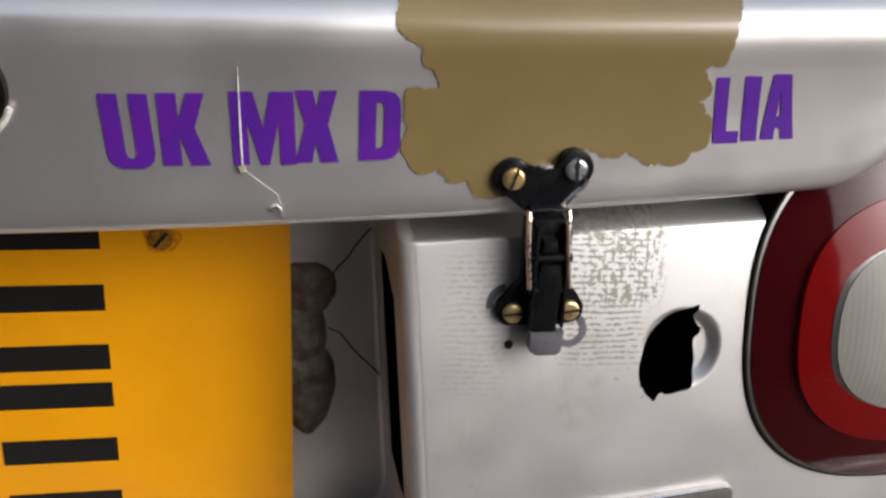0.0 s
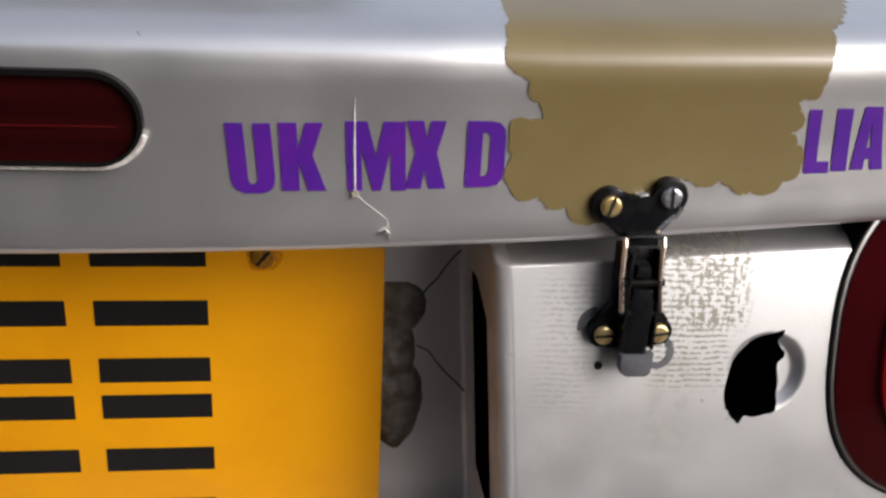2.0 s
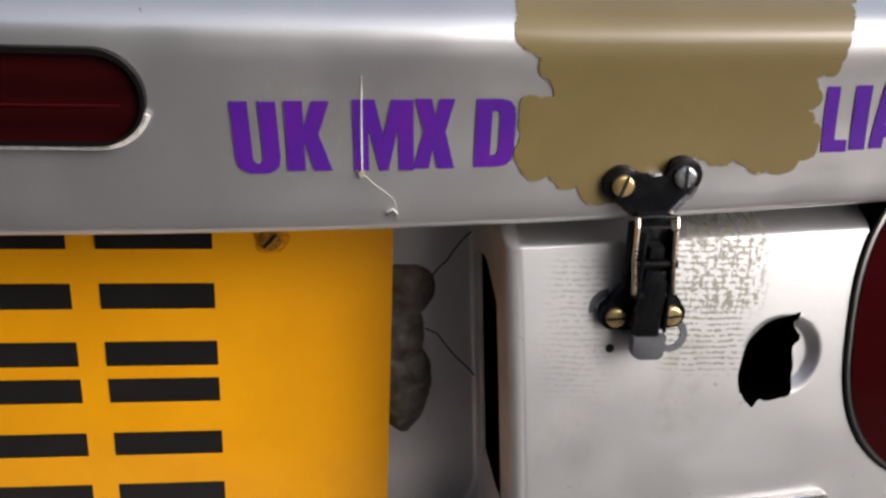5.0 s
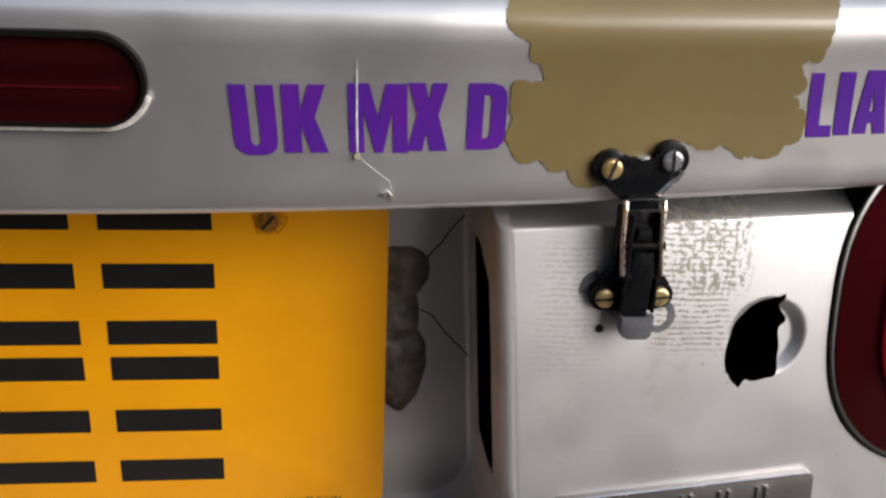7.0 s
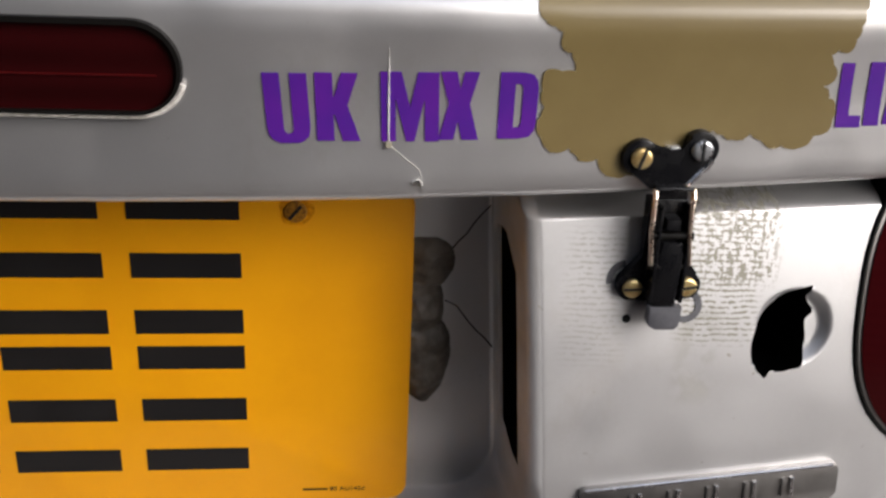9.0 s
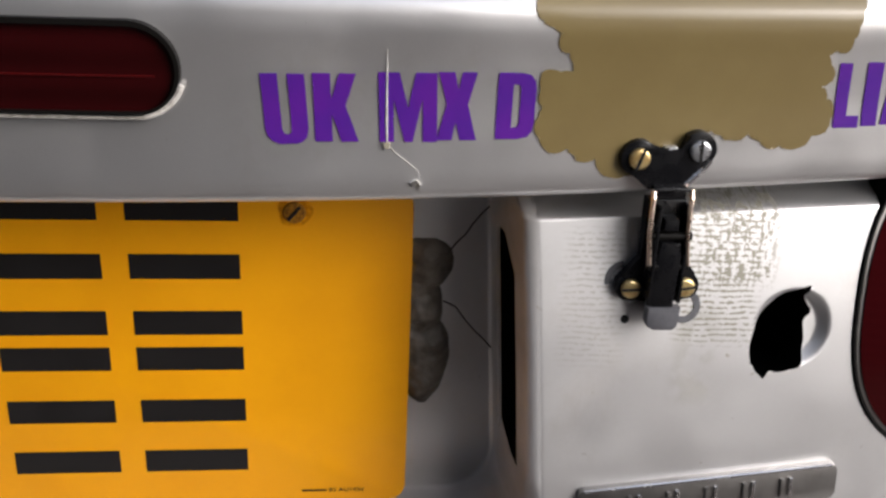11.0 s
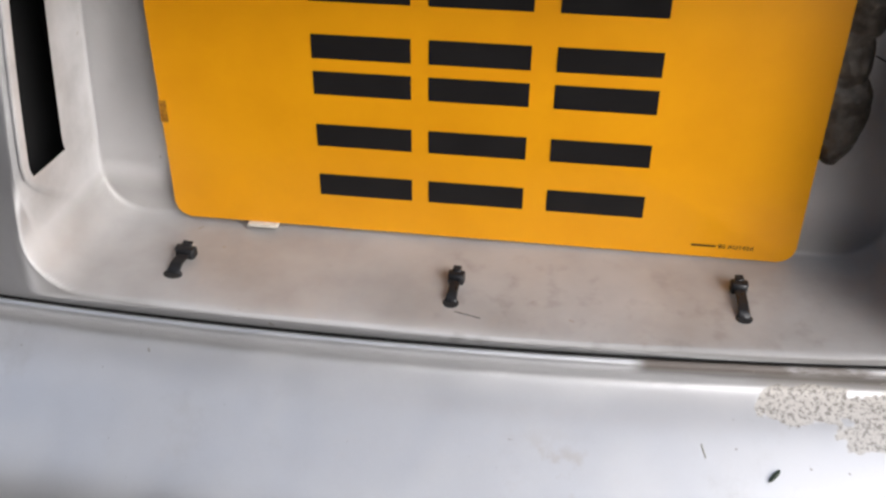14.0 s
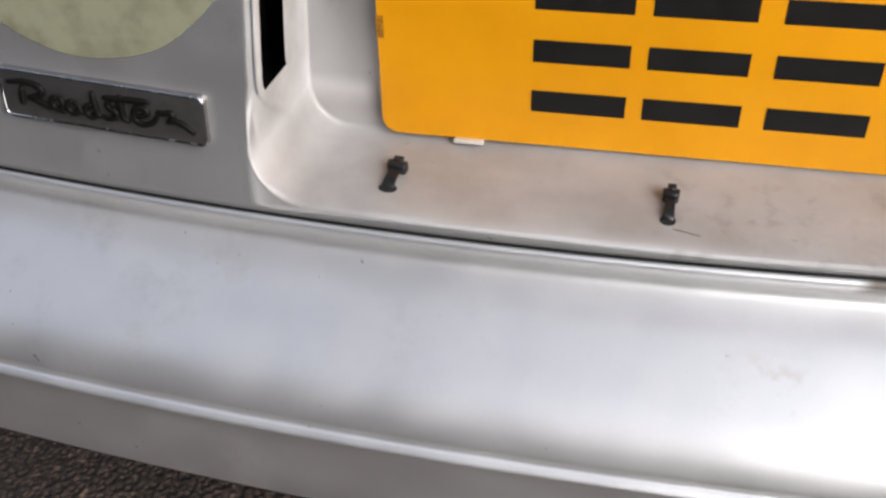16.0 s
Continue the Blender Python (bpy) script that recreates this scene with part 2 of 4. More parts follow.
def lens(name, color, rough, ribs, shade=0.8):
    """Coloured lamp plastic with moulded ribs, glossy outside."""
    m = Mat(name, color, rough, 0.0, 0.15)
    m.b.inputs["Coat Roughness"].default_value = 0.05
    m.b.inputs["Specular IOR Level"].default_value = 0.3
    w = m.n.new("ShaderNodeTexWave")
    w.bands_direction = ribs[0]
    w.inputs["Scale"].default_value, w.inputs["Distortion"].default_value = ribs[1], 0.3
    m.l.new(m.co, w.inputs["Vector"])
    dark = tuple(c * shade for c in color)
    m.color(m.mix(m.math("MULTIPLY", w.outputs[1], m.noise(12, 3)), color, dark))
    m.bump(w.outputs[1], 0.03, 0.0003)
    return m


lens_dark = lens("smoked_red", (0.045, 0.003, 0.004), 0.07, ("Z", 60))
lens_red = lens("red_plastic", (0.16, 0.004, 0.004), 0.10, ("Z", 90))
lens_clear = lens("clear_plastic", (0.30, 0.29, 0.26), 0.3, ("X", 110))
# lighter red for the reflected streak drawn across the brake lens
lens_streak = lens("streak_red", (0.065, 0.003, 0.003), 0.3, ("X", 90))
lens_brake = lens("brake_red", (0.026, 0.002, 0.0025), 0.22, ("Z", 22), 0.35)

asphalt = Mat("asphalt", (0.06, 0.05, 0.045), 0.85)
stone = asphalt.n.new("ShaderNodeTexVoronoi")
stone.inputs["Scale"].default_value = 140
asphalt.l.new(asphalt.co, stone.inputs["Vector"])
tone = asphalt.mix(asphalt.ramp(stone.outputs["Distance"], 0.1, 0.6), (0.095, 0.062, 0.044), (0.022, 0.014, 0.010))
tone = asphalt.mix(asphalt.ramp(asphalt.noise(90, 4), 0.58, 0.68), tone, (0.17, 0.115, 0.082))
asphalt.color(asphalt.mix(asphalt.ramp(asphalt.noise(3, 5), 0.3, 0.7, 0.0, 0.4), tone, (0.042, 0.030, 0.023)))
asphalt.bump(stone.outputs["Distance"], 0.9, 0.006)


# ---- builders ----
def smooth(me, on=True):
    me.polygons.foreach_set("use_smooth", [on] * len(me.polygons))
    return me


def link(name, me, material, parent=None, label=""):
    me.materials.clear()
    me.materials.append(material.m)
    ob = new(name, me)
    if parent:
        ob.parent = parent
    return tagged(ob, label)


def part(name, bm, material, parent=None, label="", shade=True):
    me = bpy.data.meshes.new(name)
    bmesh.ops.recalc_face_normals(bm, faces=bm.faces)
    bm.to_mesh(me)
    bm.free()
    smooth(me, shade)
    if shade:
        me.set_sharp_from_angle(angle=radians(38))
    return link(name, me, material, parent, label)


def raw(name, verts, faces, material, parent=None, label="", shade=True):
    me = bpy.data.meshes.new(name)
    me.from_pydata(verts, [], faces)
    me.validate()
    return link(name, smooth(me, shade), material, parent, label)


def empty(name, label, category, **more):
    return tagged(new(name), label, category, **more)


def slab(points, y0, y1, surface=None, bevel=0.0, seg=2):
    """A solid with outline points (x, z), from depth y0 (front) to y1; surface(x, z) adds its own depth."""
    bm = bmesh.new()
    f = [bm.verts.new((x, y0, z)) for x, z in points]
    b = [bm.verts.new((x, y1, z)) for x, z in points]
    n = len(points)
    front = bm.faces.new(f)
    bm.faces.new(b[::-1])
    for i in range(n):
        bm.faces.new((f[i], b[i], b[(i + 1) % n], f[(i + 1) % n]))
    if bevel:
        bmesh.ops.bevel(bm, geom=list(front.edges), offset=bevel, segments=seg, profile=0.6, affect="EDGES")
    if surface:
        for v in bm.verts:
            v.co.y += surface(v.co.x, v.co.z)
    return bm


def rounded(x0, x1, z0, z1, r, n=8):
    out = []
    for cx, cz, a in ((x1 - r, z1 - r, 0), (x0 + r, z1 - r, 90), (x0 + r, z0 + r, 180), (x1 - r, z0 + r, 270)):
        for i in range(n + 1):
            t = radians(a + 90 * i / n)
            out.append((cx + r * math.cos(t), cz + r * math.sin(t)))
    return out


def tube(points, radius, sides=8, taper=None):
    """A bent round bar along points."""
    bm = bmesh.new()
    pts = [Vector(p) for p in points]
    rings = []
    for i, p in enumerate(pts):
        d = (pts[min(i + 1, len(pts) - 1)] - pts[max(i - 1, 0)]).normalized()
        u = d.orthogonal() if abs(d.y) > 0.95 else d.cross(Vector((0, 1, 0)))
        u.normalize()
        w = d.cross(u)
        r = radius * (taper[i] if taper else 1)
        rings.append([bm.verts.new(p + r * (math.cos(a) * u + math.sin(a) * w)) for a in np.arange(sides) * 2 * math.pi / sides])
    for a, b in zip(rings, rings[1:]):
        for i in range(sides):
            bm.faces.new((a[i], a[(i + 1) % sides], b[(i + 1) % sides], b[i]))
    bm.faces.new(rings[0][::-1])
    bm.faces.new(rings[-1])
    return bm


def box(x0, x1, y0, y1, z0, z1, bevel=0.0):
    bm = bmesh.new()
    bmesh.ops.create_cube(bm, size=1)
    for v in bm.verts:
        v.co = ((x0 + x1) / 2 + v.co.x * (x1 - x0), (y0 + y1) / 2 + v.co.y * (y1 - y0), (z0 + z1) / 2 + v.co.z * (z1 - z0))
    if bevel:
        bmesh.ops.bevel(bm, geom=list(bm.edges), offset=bevel, segments=2, profile=0.6, affect="EDGES")
    return bm


def lettered(name, text, material, parent, corner, width, height, depth, surface, label=""):
    """Built-in lettering on a face that looks along -y: corner (x, z) is its lower left."""
    cu = bpy.data.curves.new("lettering", "FONT")
    cu.body, cu.extrude, cu.resolution_u = text, 0.02, 6
    ob = new("lettering", cu)
    bpy.context.view_layer.update()
    me = bpy.data.meshes.new_from_object(ob.evaluated_get(bpy.context.evaluated_depsgraph_get()))
    bpy.data.objects.remove(ob)
    co = np.empty(len(me.vertices) * 3)
    me.vertices.foreach_get("co", co)
    co = co.reshape(-1, 3)
    co = (co - co.min(0)) / (co.max(0) - co.min(0))
    faces = [tuple(p.vertices) for p in me.polygons]
    bpy.data.meshes.remove(me)
    x, z = corner[0] + width * co[:, 0], corner[1] + height * co[:, 1]
    y = np.array([surface(p, q) for p, q in zip(x, z)]) - depth * co[:, 2]
    return raw(name, np.stack([x, y, z], 1).tolist(), faces, material, parent, label, False)


def sstep(a, b, x):
    t = np.clip((np.asarray(x, float) - a) / (b - a), 0, 1)
    return t * t * (3 - 2 * t)


def spline(points, per=8):
    """Points on a smooth curve through the given ones."""
    p = [np.array(q, float) for q in points]
    p = [2 * p[0] - p[1], *p, 2 * p[-1] - p[-2]]
    out = []
    for i in range(1, len(p) - 2):
        for k in range(per):
            t = k / per
            out.append(0.5 * (2 * p[i] + (p[i + 1] - p[i - 1]) * t + (2 * p[i - 1] - 5 * p[i] + 4 * p[i + 1] - p[i + 2]) * t * t + (3 * p[i] - p[i - 1] - 3 * p[i + 1] + p[i + 2]) * t**3))
    return np.array(out + [p[-2]])


def grid_faces(nx, nz):
    i, j = np.meshgrid(np.arange(nx - 1), np.arange(nz - 1), indexing="ij")
    a = (i * nz + j).ravel()
    return np.stack([a, a + nz, a + nz + 1, a + 1], 1)


# ---- shapes of the car's tail ----
LAMP = (0.5065, 0.6475, 0.0975, 0.0890)  # middle, half width, half height


def lamp_line(a, b, n=2.6, count=72):
    out = []
    for t in np.arange(count) * 2 * math.pi / count:
        c, s = math.cos(t), math.sin(t)
        out.append((LAMP[0] + a * math.copysign(abs(c) ** (2 / n), c), LAMP[1] + b * math.copysign(abs(s) ** (2 / n), s)))
    return out


def lamp_field(x, z, grow=0.0):
    """Below 1 inside the lamp's outline, made larger by grow."""
    return (np.abs((x - LAMP[0]) / (LAMP[2] + grow)) ** 2.6 + np.abs((z - LAMP[1]) / (LAMP[3] + grow)) ** 2.6) ** (1 / 2.6)


def seam_z(x):
    return 0.4660 + 0.095 * (np.asarray(x) + 0.10) ** 2


def round_box(x, z, x0, x1, z0, z1, r):
    """Signed distance to a rounded rectangle, negative inside."""
    qx = np.abs(x - (x0 + x1) / 2) - (x1 - x0) / 2 + r
    qz = np.abs(z - (z0 + z1) / 2) - (z1 - z0) / 2 + r
    return np.hypot(np.maximum(qx, 0), np.maximum(qz, 0)) + np.minimum(np.maximum(qx, qz), 0) - r


FLOOR_Y = 0.009
DISH = (0.3722, 0.6335, 0.0212)


def front_y(x, z=0.53):
    """The rear panel's face: bowed across, and leaning away towards its top."""
    return -0.0775 + 0.06 * np.asarray(x) ** 2 + 0.5 * np.maximum(np.asarray(z) - 0.50, 0) ** 2


def recess_s(x, z):
    """0 on the front face, 1 on the floor of the plate's recess."""
    zz = z - 0.11 * (x + 0.05) ** 2
    slant = x - np.sign(x) * 0.07 * (0.61 - z)
    outer = -round_box(slant, zz, -0.2462, 0.2470, 0.4745, 1.2, 0.034)
    inner = round_box(slant, z - 0.012 * x, -0.2375, 0.2325, 0.4905, 1.2, 0.032)
    a, b = np.maximum(outer, 0), np.maximum(inner, 0)
    ledge = a / np.maximum(a + b, 1e-6)
    ledge = ledge - 0.06 * np.sin(2 * math.pi * ledge)
    r = 0.0085
    lip = (r - np.sqrt(np.maximum(r * r - np.minimum(a, r) ** 2, 0))) / 0.086
    u = np.clip((a - r) / np.maximum(a + b - r, 1e-6), 0, 1)
    side = lip + (1 - lip) * (u - 0.03 * np.sin(2 * math.pi * u))
    w = sstep(0.484, 0.556, z)
    return ledge + (side - ledge) * w, inner, outer


def top_z(x):
    return 0.6930 + 0.036 * (np.abs(x) - 0.235)


def panel_y(x, z):
    x, z = np.asarray(x, float), np.asarray(z, float)
    f = front_y(x, np.minimum(z, 0.70))
    back = sstep(0, 1, (z - top_z(x) + 0.0055) / 0.0130) * 0.030
    s, inner, outer = recess_s(x, z)
    y = f + back + (FLOOR_Y - f - back) * s
    y = y - 0.0022 * np.exp(-((inner - 0.001) / 0.0017) ** 2)
    y = y - 0.0016 * np.exp(-((outer - 0.0012) / 0.0016) ** 2) * sstep(0.515, 0.490, z)
    r = np.hypot(x - DISH[0], z - DISH[1]) / DISH[2]
    return y + 0.0050 * sstep(1.0, 0.72, r)


# section of the boot lid (y, z), from its hem over the crease to the top
LID = spline([(-0.044, 0.706), (-0.062, 0.7005), (-0.0765, 0.6985), (-0.0818, 0.7010), (-0.0836, 0.708), (-0.0842, 0.722), (-0.0852, 0.742), (-0.0874, 0.762), (-0.0895, 0.779),
              (-0.0872, 0.7885), (-0.0770, 0.7960), (-0.053, 0.8020), (0.02, 0.8125), (0.15, 0.828), (0.40, 0.845)], 9)
HEM, CREASE = 0.6985, 0.7885


def lid_hem(x):
    """Height of the lid's lower edge: it rises round the lamp."""
    x = np.asarray(x, float)
    hem = 0.7022 + 0.035 * x**2
    return hem + 0.032 * sstep(0.434, 0.508, x) * sstep(0.64, 0.58, x)


def lid_point(x, y, z):
    hem = lid_hem(x)
    low = np.asarray(z) < CREASE
    zz = np.where(low, hem + (z - HEM) * (CREASE - hem) / (CREASE - HEM), z)
    return y + 0.13 * np.asarray(x) ** 2 * sstep(0.4, -0.02, y), zz + 0.02 * np.asarray(x) ** 2


FACE = LID[(LID[:, 1] > 0.7010) & (LID[:, 0] < 0.10)]
FACE = FACE[np.argsort(FACE[:, 1])]


def lid_y(x, z):
    hem = float(lid_hem(x))
    z = z - 0.02 * x * x
    zz = HEM + (z - hem) * (CREASE - HEM) / (CREASE - hem) if z < CREASE else z
    y = float(np.interp(zz, FACE[:, 1], FACE[:, 0]))
    return y + 0.13 * x * x * float(sstep(0.4, -0.02, y))


# section of the bumper (y, height above the seam)
BUMPER = spline([(0.0, -0.016), (-0.052, -0.0040), (-0.0725, 0.0004), (-0.0792, -0.0008), (-0.0790, -0.0050), (-0.0705, -0.0135), (-0.0668, -0.019), (-0.0672, -0.0245), (-0.0740, -0.0295), (-0.092, -0.038), (-0.118, -0.053),
                 (-0.138, -0.066), (-0.1485, -0.0765), (-0.1535, -0.088), (-0.1530, -0.0945), (-0.1555, -0.0965), (-0.1580, -0.0995), (-0.1560, -0.1030), (-0.1500, -0.106), (-0.1470, -0.135), (-0.142, -0.172),
                 (-0.130, -0.184), (-0.06, -0.188)], 6)


def bumper_y(x, z):
    """Depth of the bumper's upper face."""
    h = z - float(seam_z(x))
    sel = BUMPER[30:72]
    return float(np.interp(-h, -sel[:, 1], sel[:, 0])) + 0.06 * x * x


# ---- ground ----
gx = np.concatenate([[-400, -60, -12], np.linspace(-4, 4, 81), [12, 60, 400]])
gv = np.array([(a, b, 0.0) for a in gx for b in gx])
near = (np.abs(gv[:, 0]) < 4.1) & (np.abs(gv[:, 1]) < 4.1)
gv[near, 2] = 0.004 * np.sin(gv[near, 0] * 2.1 + 0.4) * np.cos(gv[near, 1] * 1.7)
tagged(raw("ground", gv.tolist(), grid_faces(len(gx), len(gx)).tolist(), asphalt), "rough brown-grey gravelly asphalt under the car", "ground", kind="structure")

# plain walls closing the yard, unseen; added to block sky and darken the paint's reflections
render_wall = Mat("wall_render", (0.22, 0.22, 0.225), 0.85)
render_wall.color(render_wall.mix(render_wall.ramp(render_wall.noise(2.5, 6), 0.3, 0.7), (0.075, 0.075, 0.08), (0.05, 0.05, 0.054)))
render_wall.bump(render_wall.noise(60, 4), 0.4, 0.01)
tagged(part("unseen_wall_south", box(-9.0, 0.92, -2.2, -1.9, -0.05, 2.9), render_wall, None, "", False), "unseen plain wall behind the camera, added to block low sky", "wall", kind="structure")
tagged(part("unseen_wall_north", box(-9.0, 0.3, 4.2, 4.5, -0.05, 4.4), render_wall, None, "", False), "unseen plain wall beyond the car, added to darken reflections", "wall", kind="structure")

# ---- the car ----
car = empty("sports_car", "silver two-seat sports car, worn paint, mended tail", "car")

# rear panel with the plate's recess, slots and broken lock hole
xs = np.unique(np.concatenate([np.arange(-0.64, -0.42, 0.006), np.arange(-0.42, -0.262, 0.0016), np.arange(-0.262, -0.244, 0.0005), np.arange(-0.244, -0.236, 0.0001), np.arange(-0.236, 0.229, 0.0016),
                               np.arange(0.229, 0.2420, 0.0001), np.arange(0.2420, 0.258, 0.0005), np.arange(0.258, 0.34, 0.0014), np.arange(0.34, 0.62, 0.0011)]).round(6))
vs = np.unique(np.concatenate([np.linspace(0, 1, 231), np.linspace(0.19, 0.34, 110), np.linspace(0.62, 0.78, 110)]).round(5))
X = np.repeat(xs, len(vs)).reshape(len(xs), -1)
Z = seam_z(X) + vs[None] * (0.750 - seam_z(X))
HOLE = spline([(0.3802, 0.6554), (0.3720, 0.6527), (0.3633, 0.6463), (0.3549, 0.6373), (0.3512, 0.6280), (0.3517, 0.6185), (0.3554, 0.6115), (0.3601, 0.6072), (0.3630, 0.6113), (0.3680, 0.6104), (0.3733, 0.6116), (0.3794, 0.6135), (0.3820, 0.6245), (0.3805, 0.6353), (0.3840, 0.6399), (0.3796, 0.6473), (0.3802, 0.6554)], 5)


def inside(px, pz, poly):
    hit = np.zeros(px.shape, bool)
    for (x0, z0), (x1, z1) in zip(poly, np.roll(poly, -1, 0)):
        if z0 != z1:
            hit ^= ((z0 > pz) != (z1 > pz)) & (px < (x1 - x0) * (pz - z0) / (z1 - z0) + x0)
    return hit


def snap(px, pz, poly, reach):
    """Draws the points near an outline onto it."""
    best = np.full(px.shape, 9.0)
    qx, qz = px.copy(), pz.copy()
    for (x0, z0), (x1, z1) in zip(poly, np.roll(poly, -1, 0)):
        dx, dz = x1 - x0, z1 - z0
        t = np.clip(((px - x0) * dx + (pz - z0) * dz) / max(dx * dx + dz * dz, 1e-12), 0, 1)
        ex, ez = x0 + t * dx, z0 + t * dz
        d = np.hypot(px - ex, pz - ez)
        win = d < best
        best = np.where(win, d, best)
        qx, qz = np.where(win, ex, qx), np.where(win, ez, qz)
    near = best < reach
    return np.where(near, qx, px), np.where(near, qz, pz)


rim = np.array(lamp_line(LAMP[2] + 0.0045, LAMP[3] + 0.0045))
lean = sstep(0.20, 0.226, np.abs(X)) * sstep(0.30, 0.258, np.abs(X)) * np.sign(X)
X = X + lean * 0.07 * (0.61 - Z)
X, Z = snap(X, Z, HOLE, 0.0007)
X, Z = snap(X, Z, rim, 0.0007)
Y = panel_y(X, Z)
Y[:, 0] += 0.010
Y[:, 1] += 0.001
S = recess_s(X, Z)[0]
F = grid_faces(len(xs), len(vs))
cx, cz, cs = (q.ravel()[F].mean(1) for q in (X, Z, S))
cut = inside(cx, cz, HOLE) | (lamp_field(cx, cz, 0.0045) < 1)
tip = np.clip((0.5555 - cz) / 0.009, 0, 1) * 0.30 + np.clip((cz - 0.655) / 0.014, 0, 1) * 0.26
cut |= (np.abs(cx) > 0.2) & (cs > 0.30 + np.where(cz > 0.6, tip, 0)) & (cs < 0.74 - np.where(cz < 0.6, tip, 0)) & (cz > 0.547) & (cz < 0.669)
panel = raw("rear_panel", np.stack([X, Y, Z], -1).reshape(-1, 3).tolist(), F[~cut].tolist(), panel_paint, car, "silver rear panel with paint marks and a broken lock hole")
# boxes behind the openings, coloured black for the shade inside
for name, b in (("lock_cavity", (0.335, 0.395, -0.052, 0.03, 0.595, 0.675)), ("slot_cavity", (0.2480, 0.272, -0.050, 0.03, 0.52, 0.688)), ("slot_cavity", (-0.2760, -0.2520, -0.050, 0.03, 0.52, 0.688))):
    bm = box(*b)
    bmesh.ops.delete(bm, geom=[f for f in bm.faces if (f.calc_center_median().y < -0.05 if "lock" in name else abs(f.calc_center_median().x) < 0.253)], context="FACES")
    part(name, bm, cavity, panel, "box coloured black for the shade inside an opening", False)

for side, x0 in ((1, 0.2340), (-1, -0.2390)):
    line = [(x0 + side * 0.07 * (0.61 - z), z) for z in np.linspace(0.548, 0.668, 14)]
    part("slot_rim", tube([(x, float(panel_y(x, z)) - 0.0006, z) for x, z in line], 0.0011, 8), panel_paint, panel, "raised bright rim of the slot")

# boot lid
lx = np.unique(np.concatenate([np.arange(-0.66, 0.40, 0.008), np.arange(0.40, 0.602, 0.0025), np.arange(0.602, 0.66, 0.008)]).round(6))
LX = np.repeat(lx, len(LID)).reshape(len(lx), -1)
LY, LZ = lid_point(LX, np.tile(LID[:, 0], (len(lx), 1)), np.tile(LID[:, 1], (len(lx), 1)))
LF = grid_faces(len(lx), len(LID))
lid = raw("boot_lid", np.stack([LX, LY, LZ], -1).reshape(-1, 3).tolist(), LF.tolist(), lid_paint, car, "silver boot lid with scratches and chips along its hem")

# bumper
bx = np.arange(-0.72, 0.721, 0.008)
BX = np.repeat(bx, len(BUMPER)).reshape(len(bx), -1)
BY = BUMPER[None, :, 0] + 0.06 * BX**2
BZ = seam_z(np.clip(BX, -0.55, 0.55)) + BUMPER[None, :, 1]
bumper = raw("bumper", np.stack([BX, BY, BZ], -1).reshape(-1, 3).tolist(), grid_faces(len(bx), len(BUMPER)).tolist(), bumper_paint, car, "silver plastic bumper with peeling paint and dirt")

# black strip added in the seam to stand in for the gap's shade
seam = [(x, -0.0782 + 0.06 * x * x, float(seam_z(x)) + 0.0020) for x in np.arange(-0.60, 0.601, 0.02)]
part("seam_shade", tube(seam, 0.0008, 8), rubber, bumper, "thin black strip added as the shade in the seam's gap")

# plain body that closes the car
part("body", box(-0.74, 0.74, 0.06, 0.9, 0.275, 0.79, 0.03), lid_paint, car)
# added black sheet, its colour giving the shade behind the tail
part("tail_inner", box(-0.70, 0.70, 0.034, 0.07, 0.28, 0.79), cavity, car, "added black sheet for the shade inside the tail", False)

# wheels that carry it, hidden behind the bumper
for x0 in (-0.68, 0.50):
    pts = spline([(0.0, 0.17), (0.0, 0.24), (0.012, 0.275), (0.05, 0.287), (0.13, 0.287), (0.168, 0.275), (0.18, 0.24), (0.18, 0.17)], 3)
    wv, n = [], 40
    for t in np.arange(n) * 2 * math.pi / n:
        wv += [(x0 + a, 0.55 + r * math.cos(t), 0.287 + r * math.sin(t)) for a, r in pts]
    k = len(pts)
    wf = [(i * k + j, i * k + (j + 1) % k, ((i + 1) % n) * k + (j + 1) % k, ((i + 1) % n) * k + j) for i in range(n) for j in range(k)]
    raw("tyre", wv, wf, rubber, car, "black rubber tyre")

# brake light in the lid
def shift_lid(d):
    return lambda x, z: lid_y(x, z) + d


def ring(outer, inner, y0, y1, surface):
    """A flat ring between two outlines of equally many points, with depth."""
    bm = bmesh.new()
    loops = [[bm.verts.new((x, surface(x, z) + y, z)) for x, z in pts] for pts, y in ((outer, y1), (outer, y0), (inner, y0), (inner, y1))]
    n = len(outer)
    for a, b in zip(loops, loops[1:]):
        for i in range(n):
            bm.faces.new((a[i], a[(i + 1) % n], b[(i + 1) % n], b[i]))
    return bm


brake = part("brake_light", ring(rounded(-0.0885, 0.0868, 0.7420, 0.7795, 0.0184, 10), rounded(-0.0868, 0.0851, 0.7434, 0.7772, 0.0164, 10), -0.0052, 0.003, lid_y), rubber, lid, "long rounded brake light with a black gasket", False)
part("lens", slab(rounded(-0.0872, 0.0855, 0.7428, 0.7778, 0.0168, 10), -0.0026, 0.003, lid_y), lens_brake, brake, "dark red ribbed lens")
edge = rounded(-0.0893, 0.0876, 0.7411, 0.7793, 0.0188, 10)
low = [(x, lid_y(x, z) - 0.0022, z) for x, z in edge if z < 0.756]
# red bar laid on the lens as the reflection of its bulbs
part("lens_streak", tube([(x, lid_y(x, 0.7576) - 0.0027, 0.7576) for x in np.linspace(-0.078, 0.077, 30)], 0.0004, 6), lens_streak, brake, "thin red bar standing in for a reflection in the lens")
